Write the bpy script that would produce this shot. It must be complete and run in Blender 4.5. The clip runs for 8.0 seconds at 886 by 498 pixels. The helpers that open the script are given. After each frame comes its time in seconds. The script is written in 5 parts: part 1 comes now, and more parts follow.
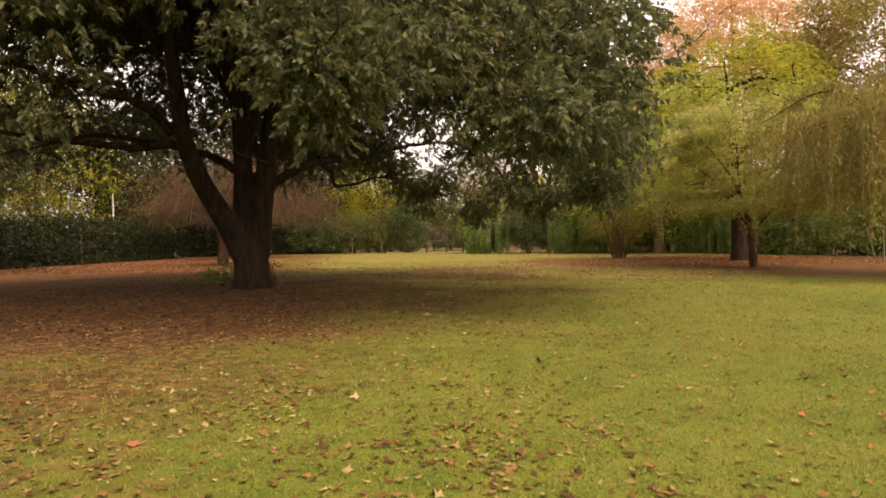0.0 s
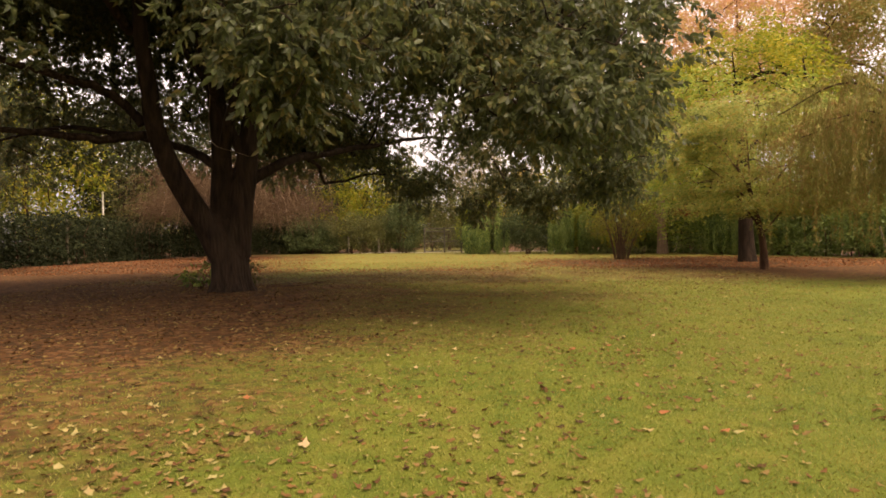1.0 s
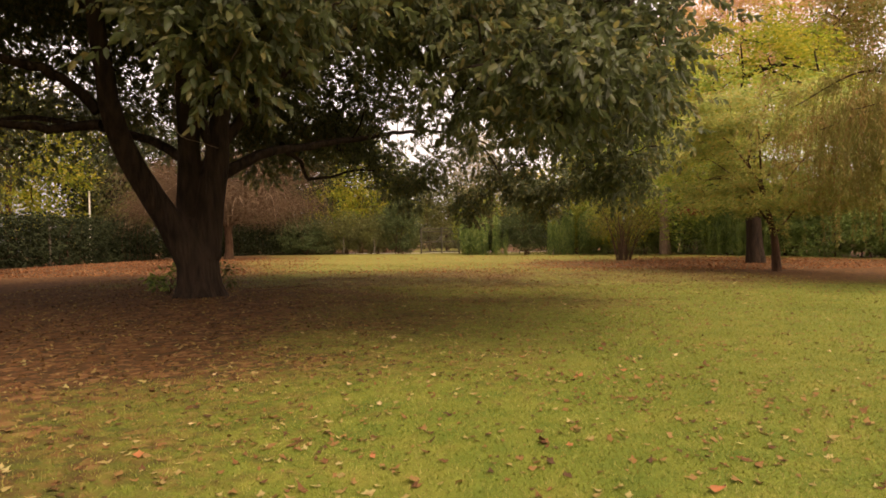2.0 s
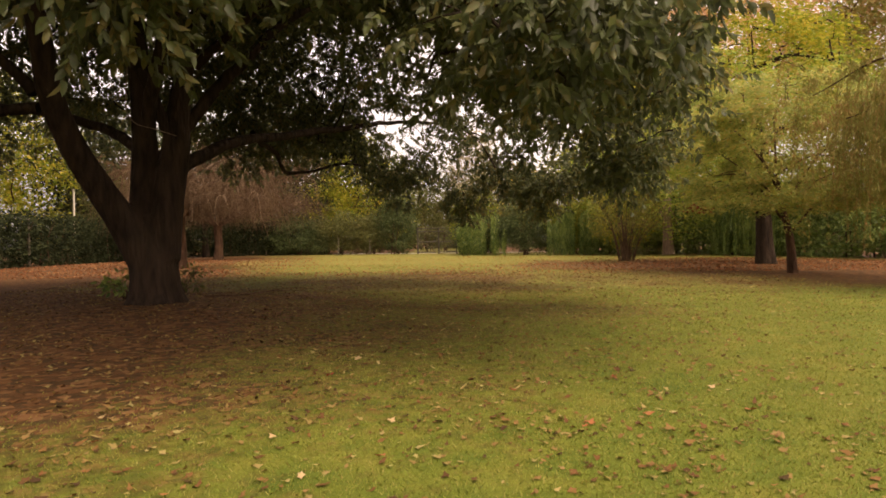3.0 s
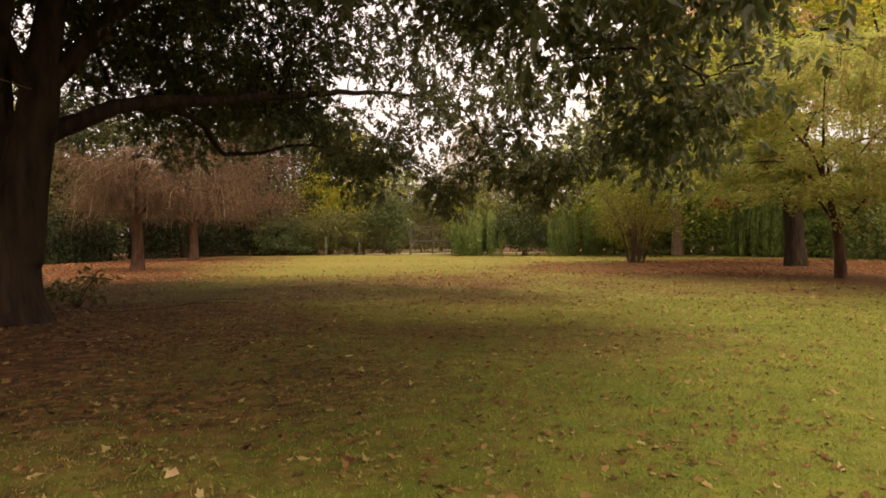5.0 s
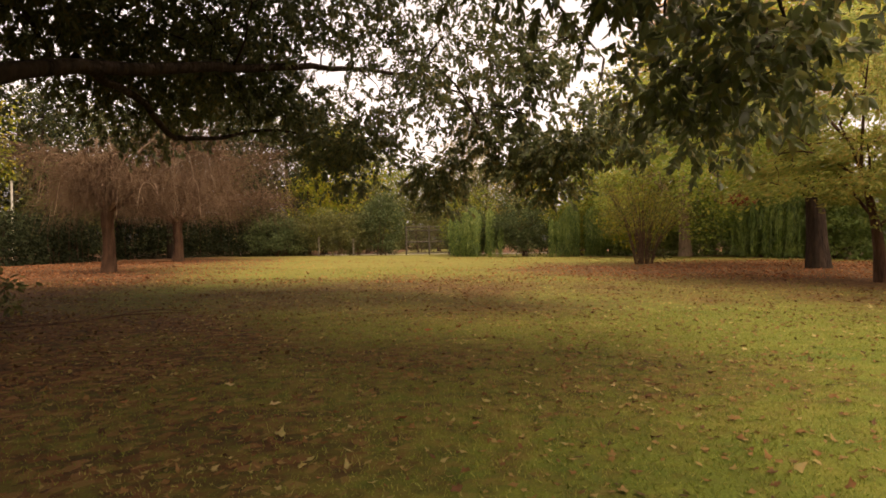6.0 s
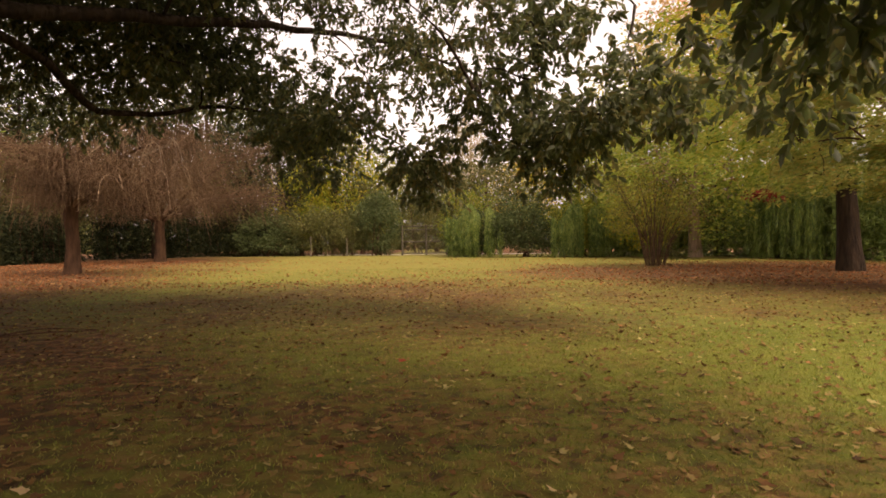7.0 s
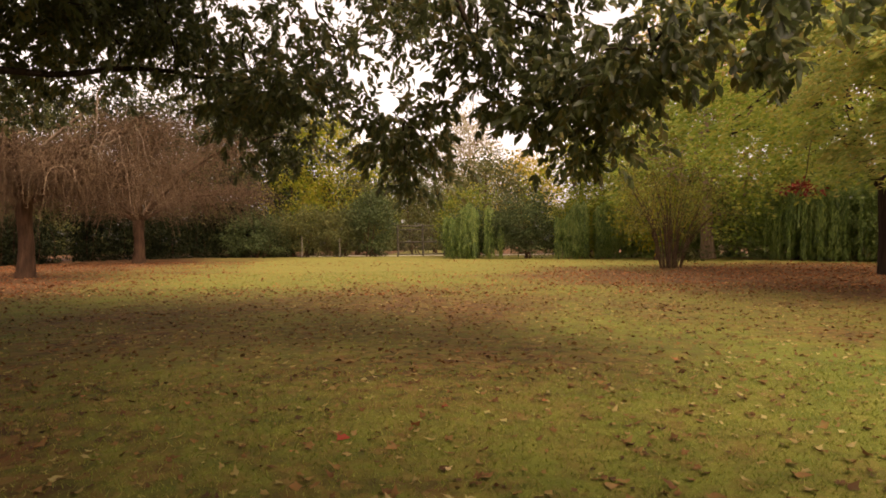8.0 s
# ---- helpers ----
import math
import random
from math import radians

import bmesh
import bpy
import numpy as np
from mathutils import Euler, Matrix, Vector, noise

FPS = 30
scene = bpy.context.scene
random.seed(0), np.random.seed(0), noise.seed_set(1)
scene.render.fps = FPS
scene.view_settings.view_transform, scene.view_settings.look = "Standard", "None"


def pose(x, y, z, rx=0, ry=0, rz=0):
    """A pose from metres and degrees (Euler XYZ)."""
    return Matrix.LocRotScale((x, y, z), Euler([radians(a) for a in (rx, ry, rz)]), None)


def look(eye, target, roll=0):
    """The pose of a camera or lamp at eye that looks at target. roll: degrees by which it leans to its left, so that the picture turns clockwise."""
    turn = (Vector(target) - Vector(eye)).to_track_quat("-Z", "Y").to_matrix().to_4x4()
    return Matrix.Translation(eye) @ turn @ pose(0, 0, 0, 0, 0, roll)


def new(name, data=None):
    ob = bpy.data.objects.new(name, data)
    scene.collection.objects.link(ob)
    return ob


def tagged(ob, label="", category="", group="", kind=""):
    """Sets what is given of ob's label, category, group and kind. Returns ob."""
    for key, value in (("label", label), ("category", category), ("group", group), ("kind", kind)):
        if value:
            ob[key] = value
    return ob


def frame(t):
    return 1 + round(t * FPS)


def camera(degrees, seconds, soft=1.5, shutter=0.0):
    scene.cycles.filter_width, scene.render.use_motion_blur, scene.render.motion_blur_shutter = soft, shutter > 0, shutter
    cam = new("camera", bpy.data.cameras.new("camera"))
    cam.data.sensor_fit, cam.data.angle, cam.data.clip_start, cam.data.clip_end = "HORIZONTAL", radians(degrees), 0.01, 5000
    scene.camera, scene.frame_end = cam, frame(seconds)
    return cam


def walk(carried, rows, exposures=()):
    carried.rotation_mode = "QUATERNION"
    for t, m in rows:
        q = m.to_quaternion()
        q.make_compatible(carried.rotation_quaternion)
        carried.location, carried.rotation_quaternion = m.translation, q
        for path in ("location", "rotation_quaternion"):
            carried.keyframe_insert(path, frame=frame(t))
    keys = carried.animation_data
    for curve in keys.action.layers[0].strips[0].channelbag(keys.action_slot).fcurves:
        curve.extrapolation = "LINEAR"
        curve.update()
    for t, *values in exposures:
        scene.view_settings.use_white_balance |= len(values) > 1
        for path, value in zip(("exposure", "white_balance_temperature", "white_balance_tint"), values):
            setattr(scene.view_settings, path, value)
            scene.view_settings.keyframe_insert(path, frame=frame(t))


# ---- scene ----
cam = camera(70.3, 8.0, soft=1.75)
METRES, EYE, TILT, LEAN, TURN = 12.644, 1.1, 0.0, 0.0, 0.0
ROWS = [
    (0.0, 0.0, 0.0, 0.0, -0.01, -0.61, 1.19),
    (0.5, 0.0046, 0.0396, 0.0001, -0.03, -0.61, 1.12),
    (1.0, 0.01, 0.0822, 0.0001, -0.04, -0.61, 1.09),
    (1.5, 0.0171, 0.1286, 0.0001, -0.07, -0.59, 1.1),
    (3.0, 0.0436, 0.2843, -0.0011, -0.12, -0.56, 1.11),
    (3.5, 0.0529, 0.3402, -0.0015, -0.13, -0.55, 1.1),
    (4.0, 0.0612, 0.3996, -0.0021, -0.19, -0.54, 1.09),
    (4.5, 0.0691, 0.4619, -0.0034, -0.19, -0.55, 1.07),
    (6.0, 0.0938, 0.6664, -0.0066, -0.22, -0.49, 1.02),
    (6.5, 0.1001, 0.7421, -0.0075, -0.23, -0.48, 0.99),
    (7.0, 0.1073, 0.8228, -0.0079, -0.26, -0.48, 0.94),
    (7.5, 0.1147, 0.9068, -0.0084, -0.26, -0.43, 0.94),
    (8.0, 0.1204, 0.9921, -0.0093, -0.29, -0.41, 0.94),
]
walk(cam, [(t, pose(0, 0, EYE, TILT, LEAN, TURN) @ pose(METRES * x, METRES * y, METRES * z, 90 + pitch, roll, yaw)) for t, x, y, z, yaw, pitch, roll in ROWS],
     exposures=[(0.0, 1.00, 9000, 12), (1.5, 0.97, 9000, 12), (3.0, 0.93, 9000, 12), (4.5, 0.94, 9000, 12), (6.0, 0.96, 9000, 13), (7.0, 1.00, 9000, 14), (8.0, 0.98, 9000, 14)])

# ---- world, sun, exposure ----
world = bpy.data.worlds.new("overcast_sky")
scene.world = world
world.use_nodes = True
wn, wl = world.node_tree.nodes, world.node_tree.links
wn.clear()
w_out = wn.new("ShaderNodeOutputWorld")
w_bg = wn.new("ShaderNodeBackground")
w_sky = wn.new("ShaderNodeTexSky")
w_sky.sky_type = "NISHITA"
w_sky.sun_disc = False
SUN_ELEV, SUN_AZ = 60.0, 140.0
w_sky.sun_elevation, w_sky.sun_rotation = radians(SUN_ELEV), radians(SUN_AZ)
w_sky.dust_density = 4.0
w_hsv = wn.new("ShaderNodeHueSaturation")
w_hsv.inputs["Saturation"].default_value = 0.12
w_tint = wn.new("ShaderNodeMix")
w_tint.data_type, w_tint.blend_type = "RGBA", "MULTIPLY"
w_tint.inputs["Factor"].default_value = 1.0
w_tint.inputs["B"].default_value = (0.98, 0.93, 1.06, 1)
w_bg.inputs["Strength"].default_value = 0.205
wl.new(w_sky.outputs["Color"], w_hsv.inputs["Color"])
wl.new(w_hsv.outputs["Color"], w_tint.inputs["A"])
wl.new(w_tint.outputs["Result"], w_bg.inputs["Color"])
wl.new(w_bg.outputs["Background"], w_out.inputs["Surface"])

sun_data = bpy.data.lights.new("sun", "SUN")
sun_data.energy, sun_data.angle, sun_data.color = 1.5, radians(55), (1.0, 0.92, 0.78)
sun = new("sun", sun_data)
_se, _sa = radians(SUN_ELEV), radians(SUN_AZ)
sun_way = Vector((math.sin(_sa) * math.cos(_se), math.cos(_sa) * math.cos(_se), math.sin(_se)))
sun.matrix_world = look(sun_way * 100, (0, 0, 0))

rng = np.random.default_rng(7)


# ---- materials ----
def base_material(name):
    m = bpy.data.materials.new(name)
    m.use_nodes = True
    nt = m.node_tree
    nt.nodes.clear()
    return m, nt.nodes, nt.links


def ramp_node(nodes, stops):
    r = nodes.new("ShaderNodeValToRGB")
    e = r.color_ramp.elements
    while len(e) < len(stops):
        e.new(0.5)
    for el, (p, c) in zip(e, stops):
        el.position, el.color = p, (*c, 1)
    return r


def leaf_material(name, colours, rough=0.5, glow_through=0.35, mottle=0.25, gloss=0.22):
    """Leaf surface: hue by leaf, slight blotches, light passing through."""
    m, n, l = base_material(name)
    geo = n.new("ShaderNodeNewGeometry")
    r = ramp_node(n, [(i / max(1, len(colours) - 1), c) for i, c in enumerate(colours)])
    tc = n.new("ShaderNodeTexCoord")
    big = n.new("ShaderNodeTexNoise")
    big.inputs["Scale"].default_value = 0.7
    big.inputs["Detail"].default_value = 2.0
    l.new(tc.outputs["Object"], big.inputs["Vector"])
    mixv = n.new("ShaderNodeMath")
    mixv.operation = "MULTIPLY_ADD"
    mixv.inputs[1].default_value = 0.9
    mixv.inputs[2].default_value = -0.45
    l.new(big.outputs["Fac"], mixv.inputs[0])
    add = n.new("ShaderNodeMath")
    add.operation = "ADD"
    add.use_clamp = True
    l.new(geo.outputs["Random Per Island"], add.inputs[0])
    l.new(mixv.outputs[0], add.inputs[1])
    l.new(add.outputs[0], r.inputs["Fac"])
    fine = n.new("ShaderNodeTexNoise")
    fine.inputs["Scale"].default_value = 45.0
    l.new(tc.outputs["Object"], fine.inputs["Vector"])
    mul = n.new("ShaderNodeMix")
    mul.data_type, mul.blend_type = "RGBA", "OVERLAY"
    mul.inputs["Factor"].default_value = mottle
    l.new(r.outputs["Color"], mul.inputs["A"])
    l.new(fine.outputs["Color"], mul.inputs["B"])
    bs = n.new("ShaderNodeBsdfPrincipled")
    bs.inputs["Roughness"].default_value = rough
    bs.inputs["Specular IOR Level"].default_value = gloss
    l.new(mul.outputs["Result"], bs.inputs["Base Color"])
    out = n.new("ShaderNodeOutputMaterial")
    if glow_through:
        tr = n.new("ShaderNodeBsdfTranslucent")
        l.new(mul.outputs["Result"], tr.inputs["Color"])
        mx = n.new("ShaderNodeMixShader")
        mx.inputs[0].default_value = glow_through
        l.new(bs.outputs[0], mx.inputs[1])
        l.new(tr.outputs[0], mx.inputs[2])
        l.new(mx.outputs[0], out.inputs[0])
    else:
        l.new(bs.outputs[0], out.inputs[0])
    return m


def bark_material(name, dark, light, scale=9.0, rough=0.9):
    m, n, l = base_material(name)
    tc = n.new("ShaderNodeTexCoord")
    mp = n.new("ShaderNodeMapping")
    mp.inputs["Scale"].default_value = (1, 1, 0.22)
    l.new(tc.outputs["Object"], mp.inputs["Vector"])
    a = n.new("ShaderNodeTexNoise")
    a.inputs["Scale"].default_value, a.inputs["Detail"].default_value = scale, 8.0
    l.new(mp.outputs[0], a.inputs["Vector"])
    v = n.new("ShaderNodeTexVoronoi")
    v.inputs["Scale"].default_value = scale * 2.2
    l.new(mp.outputs[0], v.inputs["Vector"])
    b = n.new("ShaderNodeTexNoise")
    b.inputs["Scale"].default_value = 1.3
    l.new(tc.outputs["Object"], b.inputs["Vector"])
    r = ramp_node(n, [(0.3, dark), (0.72, light)])
    l.new(a.outputs["Fac"], r.inputs["Fac"])
    lich = n.new("ShaderNodeMix")
    lich.data_type, lich.blend_type = "RGBA", "MIX"
    rr = ramp_node(n, [(0.5, (0, 0, 0)), (0.75, (0.35, 0.35, 0.35))])
    l.new(b.outputs["Fac"], rr.inputs["Fac"])
    l.new(rr.outputs["Color"], lich.inputs["Factor"])
    l.new(r.outputs["Color"], lich.inputs["A"])
    lich.inputs["B"].default_value = (light[0] * 1.1, light[1] * 1.2, light[2] * 1.0, 1)
    h = n.new("ShaderNodeMath")
    h.operation = "ADD"
    l.new(a.outputs["Fac"], h.inputs[0])
    l.new(v.outputs["Distance"], h.inputs[1])
    bump = n.new("ShaderNodeBump")
    bump.inputs["Strength"].default_value, bump.inputs["Distance"].default_value = 0.9, 0.03
    l.new(h.outputs[0], bump.inputs["Height"])
    bs = n.new("ShaderNodeBsdfPrincipled")
    bs.inputs["Roughness"].default_value = rough
    bs.inputs["Specular IOR Level"].default_value = 0.12
    l.new(lich.outputs["Result"], bs.inputs["Base Color"])
    l.new(bump.outputs[0], bs.inputs["Normal"])
    out = n.new("ShaderNodeOutputMaterial")
    l.new(bs.outputs[0], out.inputs[0])
    return m


def ground_material():
    """Mown lawn with yellowed patches, and leaf mould where leaves gather."""
    m, n, l = base_material("lawn_and_leaf_mould")
    tc = n.new("ShaderNodeTexCoord")
    att = n.new("ShaderNodeAttribute")
    att.attribute_name = "litter"

    def noise_at(scale, detail=4.0, rough=0.6):
        t = n.new("ShaderNodeTexNoise")
        t.inputs["Scale"].default_value, t.inputs["Detail"].default_value = scale, detail
        t.inputs["Roughness"].default_value = rough
        l.new(tc.outputs["Object"], t.inputs["Vector"])
        return t

    patch, mid, fine = noise_at(0.35, 5), noise_at(3.0, 6), noise_at(60.0, 6, 0.75)
    grass = ramp_node(n, [(0.34, (0.050, 0.077, 0.009)), (0.5, (0.089, 0.106, 0.014)), (0.66, (0.14, 0.128, 0.023))])
    s1 = n.new("ShaderNodeMath")
    s1.operation = "MULTIPLY_ADD"
    s1.inputs[1].default_value = 0.6
    l.new(mid.outputs["Fac"], s1.inputs[0])
    s2 = n.new("ShaderNodeMath")
    s2.operation = "MULTIPLY"
    s2.inputs[1].default_value = 0.4
    l.new(patch.outputs["Fac"], s2.inputs[0])
    l.new(s2.outputs[0], s1.inputs[2])
    l.new(s1.outputs[0], grass.inputs["Fac"])
    tex = n.new("ShaderNodeMix")
    tex.data_type, tex.blend_type = "RGBA", "OVERLAY"
    tex.inputs["Factor"].default_value = 0.8
    l.new(fine.outputs["Fac"], tex.inputs["B"])
    # straw-dry turf
    datt = n.new("ShaderNodeAttribute")
    datt.attribute_name = "dry"
    dmul = n.new("ShaderNodeMath")
    dmul.operation = "MULTIPLY"
    dmul.use_clamp = True
    dsc = n.new("ShaderNodeMath")
    dsc.operation = "MULTIPLY"
    dsc.inputs[1].default_value = 1.7
    l.new(mid.outputs["Fac"], dsc.inputs[0])
    l.new(datt.outputs["Fac"], dmul.inputs[0])
    l.new(dsc.outputs[0], dmul.inputs[1])
    straw = n.new("ShaderNodeMix")
    straw.data_type = "RGBA"
    straw.inputs["B"].default_value = (0.20, 0.135, 0.042, 1)
    l.new(dmul.outputs[0], straw.inputs["Factor"])
    l.new(grass.outputs["Color"], straw.inputs["A"])
    l.new(straw.outputs["Result"], tex.inputs["A"])
    # leaf mould: cells the size of leaves, darkened also for the old tree's shade
    vor = n.new("ShaderNodeTexVoronoi")
    vor.inputs["Scale"].default_value = 13.0
    l.new(tc.outputs["Object"], vor.inputs["Vector"])
    sep = n.new("ShaderNodeSeparateColor")
    l.new(vor.outputs["Color"], sep.inputs[0])
    mould = ramp_node(n, [(0.0, (0.034, 0.014, 0.007)), (0.45, (0.07, 0.026, 0.011)), (0.8, (0.11, 0.042, 0.017)), (1.0, (0.17, 0.08, 0.036))])
    l.new(sep.outputs[0], mould.inputs["Fac"])
    brk = noise_at(5.0, 6, 0.7)
    msum = n.new("ShaderNodeMath")
    msum.operation = "ADD"
    l.new(att.outputs["Fac"], msum.inputs[0])
    bsc = n.new("ShaderNodeMath")
    bsc.operation = "MULTIPLY_ADD"
    bsc.inputs[1].default_value, bsc.inputs[2].default_value = 1.3, -0.72
    l.new(brk.outputs["Fac"], bsc.inputs[0])
    l.new(bsc.outputs[0], msum.inputs[1])
    mask = ramp_node(n, [(0.28, (0, 0, 0)), (0.75, (0.92, 0.92, 0.92))])
    l.new(msum.outputs[0], mask.inputs["Fac"])
    mx = n.new("ShaderNodeMix")
    mx.data_type = "RGBA"
    l.new(mask.outputs["Color"], mx.inputs["Factor"])
    l.new(tex.outputs["Result"], mx.inputs["A"])
    l.new(mould.outputs["Color"], mx.inputs["B"])
    bump = n.new("ShaderNodeBump")
    bump.inputs["Strength"].default_value, bump.inputs["Distance"].default_value = 0.6, 0.02
    l.new(fine.outputs["Fac"], bump.inputs["Height"])
    bs = n.new("ShaderNodeBsdfPrincipled")
    bs.inputs["Roughness"].default_value = 0.95
    bs.inputs["Specular IOR Level"].default_value = 0.15
    l.new(mx.outputs["Result"], bs.inputs["Base Color"])
    l.new(bump.outputs[0], bs.inputs["Normal"])
    out = n.new("ShaderNodeOutputMaterial")
    l.new(bs.outputs[0], out.inputs[0])
    return m


def plain_material(name, dark, light, scale=14.0, rough=0.7, metal=0.0):
    m, n, l = base_material(name)
    tc = n.new("ShaderNodeTexCoord")
    a = n.new("ShaderNodeTexNoise")
    a.inputs["Scale"].default_value, a.inputs["Detail"].default_value = scale, 7.0
    l.new(tc.outputs["Object"], a.inputs["Vector"])
    r = ramp_node(n, [(0.32, dark), (0.68, light)])
    l.new(a.outputs["Fac"], r.inputs["Fac"])
    bump = n.new("ShaderNodeBump")
    bump.inputs["Strength"].default_value, bump.inputs["Distance"].default_value = 0.4, 0.01
    l.new(a.outputs["Fac"], bump.inputs["Height"])
    bs = n.new("ShaderNodeBsdfPrincipled")
    bs.inputs["Roughness"].default_value, bs.inputs["Metallic"].default_value = rough, metal
    l.new(r.outputs["Color"], bs.inputs["Base Color"])
    l.new(bump.outputs[0], bs.inputs["Normal"])
    out = n.new("ShaderNodeOutputMaterial")
    l.new(bs.outputs[0], out.inputs[0])
    return m


M_GROUND = ground_material()
M_BLADE = leaf_material("grass_blade", [(0.072, 0.096, 0.013), (0.115, 0.142, 0.02), (0.157, 0.174, 0.028), (0.20, 0.197, 0.042), (0.225, 0.202, 0.051), (0.25, 0.212, 0.065)], 0.6, 0.3, 0.1)
M_EVERGREEN = leaf_material("glossy_evergreen_leaf", [(0.054, 0.060, 0.026), (0.075, 0.090, 0.034), (0.105, 0.122, 0.044), (0.17, 0.14, 0.046)], 0.45, 0.55, gloss=0.34)
M_FALLEN = leaf_material("fallen_leaf", [(0.052, 0.026, 0.011), (0.09, 0.042, 0.015), (0.13, 0.06, 0.021), (0.16, 0.082, 0.028), (0.18, 0.11, 0.039), (0.21, 0.15, 0.055), (0.28, 0.225, 0.092)], 0.9, 0.2)
M_RUSSET = leaf_material("russet_fallen_leaf", [(0.13, 0.045, 0.018), (0.19, 0.068, 0.027), (0.26, 0.10, 0.04), (0.34, 0.18, 0.08)], 0.8, 0.1)
M_RED_LEAF = leaf_material("red_autumn_leaf", [(0.16, 0.024, 0.014), (0.27, 0.05, 0.028)], 0.7, 0.25)
M_TAN_LEAF = leaf_material("tan_dry_leaf", [(0.30, 0.20, 0.10), (0.42, 0.31, 0.17)], 0.8, 0.2)
M_YELLOWGREEN = leaf_material("yellow_green_leaf", [(0.13, 0.18, 0.02), (0.22, 0.25, 0.028), (0.35, 0.33, 0.04), (0.46, 0.35, 0.05)], 0.55, 0.6)
M_ASH = leaf_material("pale_compound_leaf", [(0.20, 0.25, 0.06), (0.30, 0.34, 0.09), (0.43, 0.43, 0.12), (0.44, 0.31, 0.085)], 0.5, 0.62, gloss=0.4)
M_WILLOW = leaf_material("olive_willow_leaf", [(0.17, 0.17, 0.04), (0.25, 0.235, 0.06), (0.32, 0.26, 0.08), (0.32, 0.18, 0.065)], 0.55, 0.45)
M_DARKGREEN = leaf_material("dark_hedge_leaf", [(0.04, 0.056, 0.021), (0.066, 0.09, 0.029), (0.105, 0.12, 0.04)], 0.65, 0.35, gloss=0.22)
# dark conifer green, with the deep shade at the hedges put into the colour
M_YEW = leaf_material("shade_darkened_conifer_leaf", [(0.016, 0.020, 0.009), (0.026, 0.033, 0.013), (0.044, 0.050, 0.019)], 0.75, 0.2, gloss=0.1)
M_IVY = leaf_material("mid_green_hedge_leaf", [(0.11, 0.165, 0.04), (0.17, 0.24, 0.06), (0.27, 0.33, 0.09)], 0.5, 0.4, gloss=0.35)
M_GREENING = leaf_material("green_broad_leaf", [(0.16, 0.24, 0.04), (0.26, 0.34, 0.06), (0.38, 0.42, 0.085), (0.46, 0.40, 0.085)], 0.5, 0.6, gloss=0.35)
M_OLIVE = leaf_material("olive_leaf", [(0.06, 0.07, 0.02), (0.10, 0.105, 0.03), (0.15, 0.13, 0.04)], 0.55, 0.35)
M_LIME = leaf_material("fading_green_leaf", [(0.09, 0.14, 0.02), (0.16, 0.20, 0.03), (0.25, 0.26, 0.04), (0.34, 0.29, 0.05)], 0.55, 0.58)
M_SHRUB = leaf_material("thin_olive_yellow_leaf", [(0.11, 0.12, 0.03), (0.18, 0.18, 0.045), (0.26, 0.235, 0.06), (0.33, 0.26, 0.07)], 0.55, 0.5)
M_CREEPER = leaf_material("fresh_creeper_leaf", [(0.06, 0.105, 0.022), (0.16, 0.23, 0.045), (0.29, 0.34, 0.085)], 0.42, 0.5, gloss=0.4)
M_YELLOW = leaf_material("yellow_autumn_leaf", [(0.30, 0.22, 0.03), (0.42, 0.30, 0.045), (0.50, 0.36, 0.08)], 0.55, 0.4)
M_PINK = leaf_material("russet_autumn_leaf", [(0.50, 0.36, 0.10), (0.55, 0.31, 0.15), (0.58, 0.35, 0.24)], 0.55, 0.5)
M_PALE = leaf_material("pale_poplar_leaf", [(0.28, 0.24, 0.15), (0.36, 0.31, 0.18), (0.33, 0.25, 0.13)], 0.6, 0.4)
M_TWIG = bark_material("brown_bare_twig", (0.06, 0.035, 0.020), (0.16, 0.098, 0.056), 20)
M_PALE_TWIG = bark_material("pale_bare_branch", (0.17, 0.11, 0.075), (0.40, 0.28, 0.19), 20)
M_GREY_LIMB = bark_material("greyish_bare_limb", (0.09, 0.06, 0.042), (0.27, 0.19, 0.13), 14)
M_BARK_DARK = bark_material("dark_furrowed_bark", (0.014, 0.009, 0.006), (0.046, 0.029, 0.019), 8)
M_BARK_BROWN = bark_material("brown_bark", (0.04, 0.021, 0.013), (0.115, 0.062, 0.037), 9)
M_BARK_PALE = bark_material("pale_pinkish_bark", (0.17, 0.11, 0.08), (0.38, 0.26, 0.19), 9)
M_IRON = plain_material("weathered_gate_steel", (0.035, 0.028, 0.02), (0.09, 0.07, 0.045), 18, 0.7, 0.3)
M_POST = plain_material("grey_wooden_post", (0.07, 0.055, 0.04), (0.16, 0.13, 0.09), 16, 0.9)
M_POLE = plain_material("pale_painted_pole", (0.5, 0.46, 0.36), (0.68, 0.62, 0.48), 10, 0.6)
M_TRACK = plain_material("pale_gravel_track", (0.24, 0.21, 0.15), (0.38, 0.33, 0.25), 5, 0.95)


# ---- mesh helpers ----
def fast_mesh(name, verts, faces):
    verts, faces = np.asarray(verts, np.float32), np.asarray(faces, np.int32)
    me = bpy.data.meshes.new(name)
    k = faces.shape[1]
    me.vertices.add(len(verts))
    me.vertices.foreach_set("co", verts.ravel())
    me.loops.add(faces.size)
    me.loops.foreach_set("vertex_index", faces.ravel())
    me.polygons.add(len(faces))
    me.polygons.foreach_set("loop_start", np.arange(0, faces.size, k, dtype=np.int32))
    me.update(calc_edges=True)
    return me


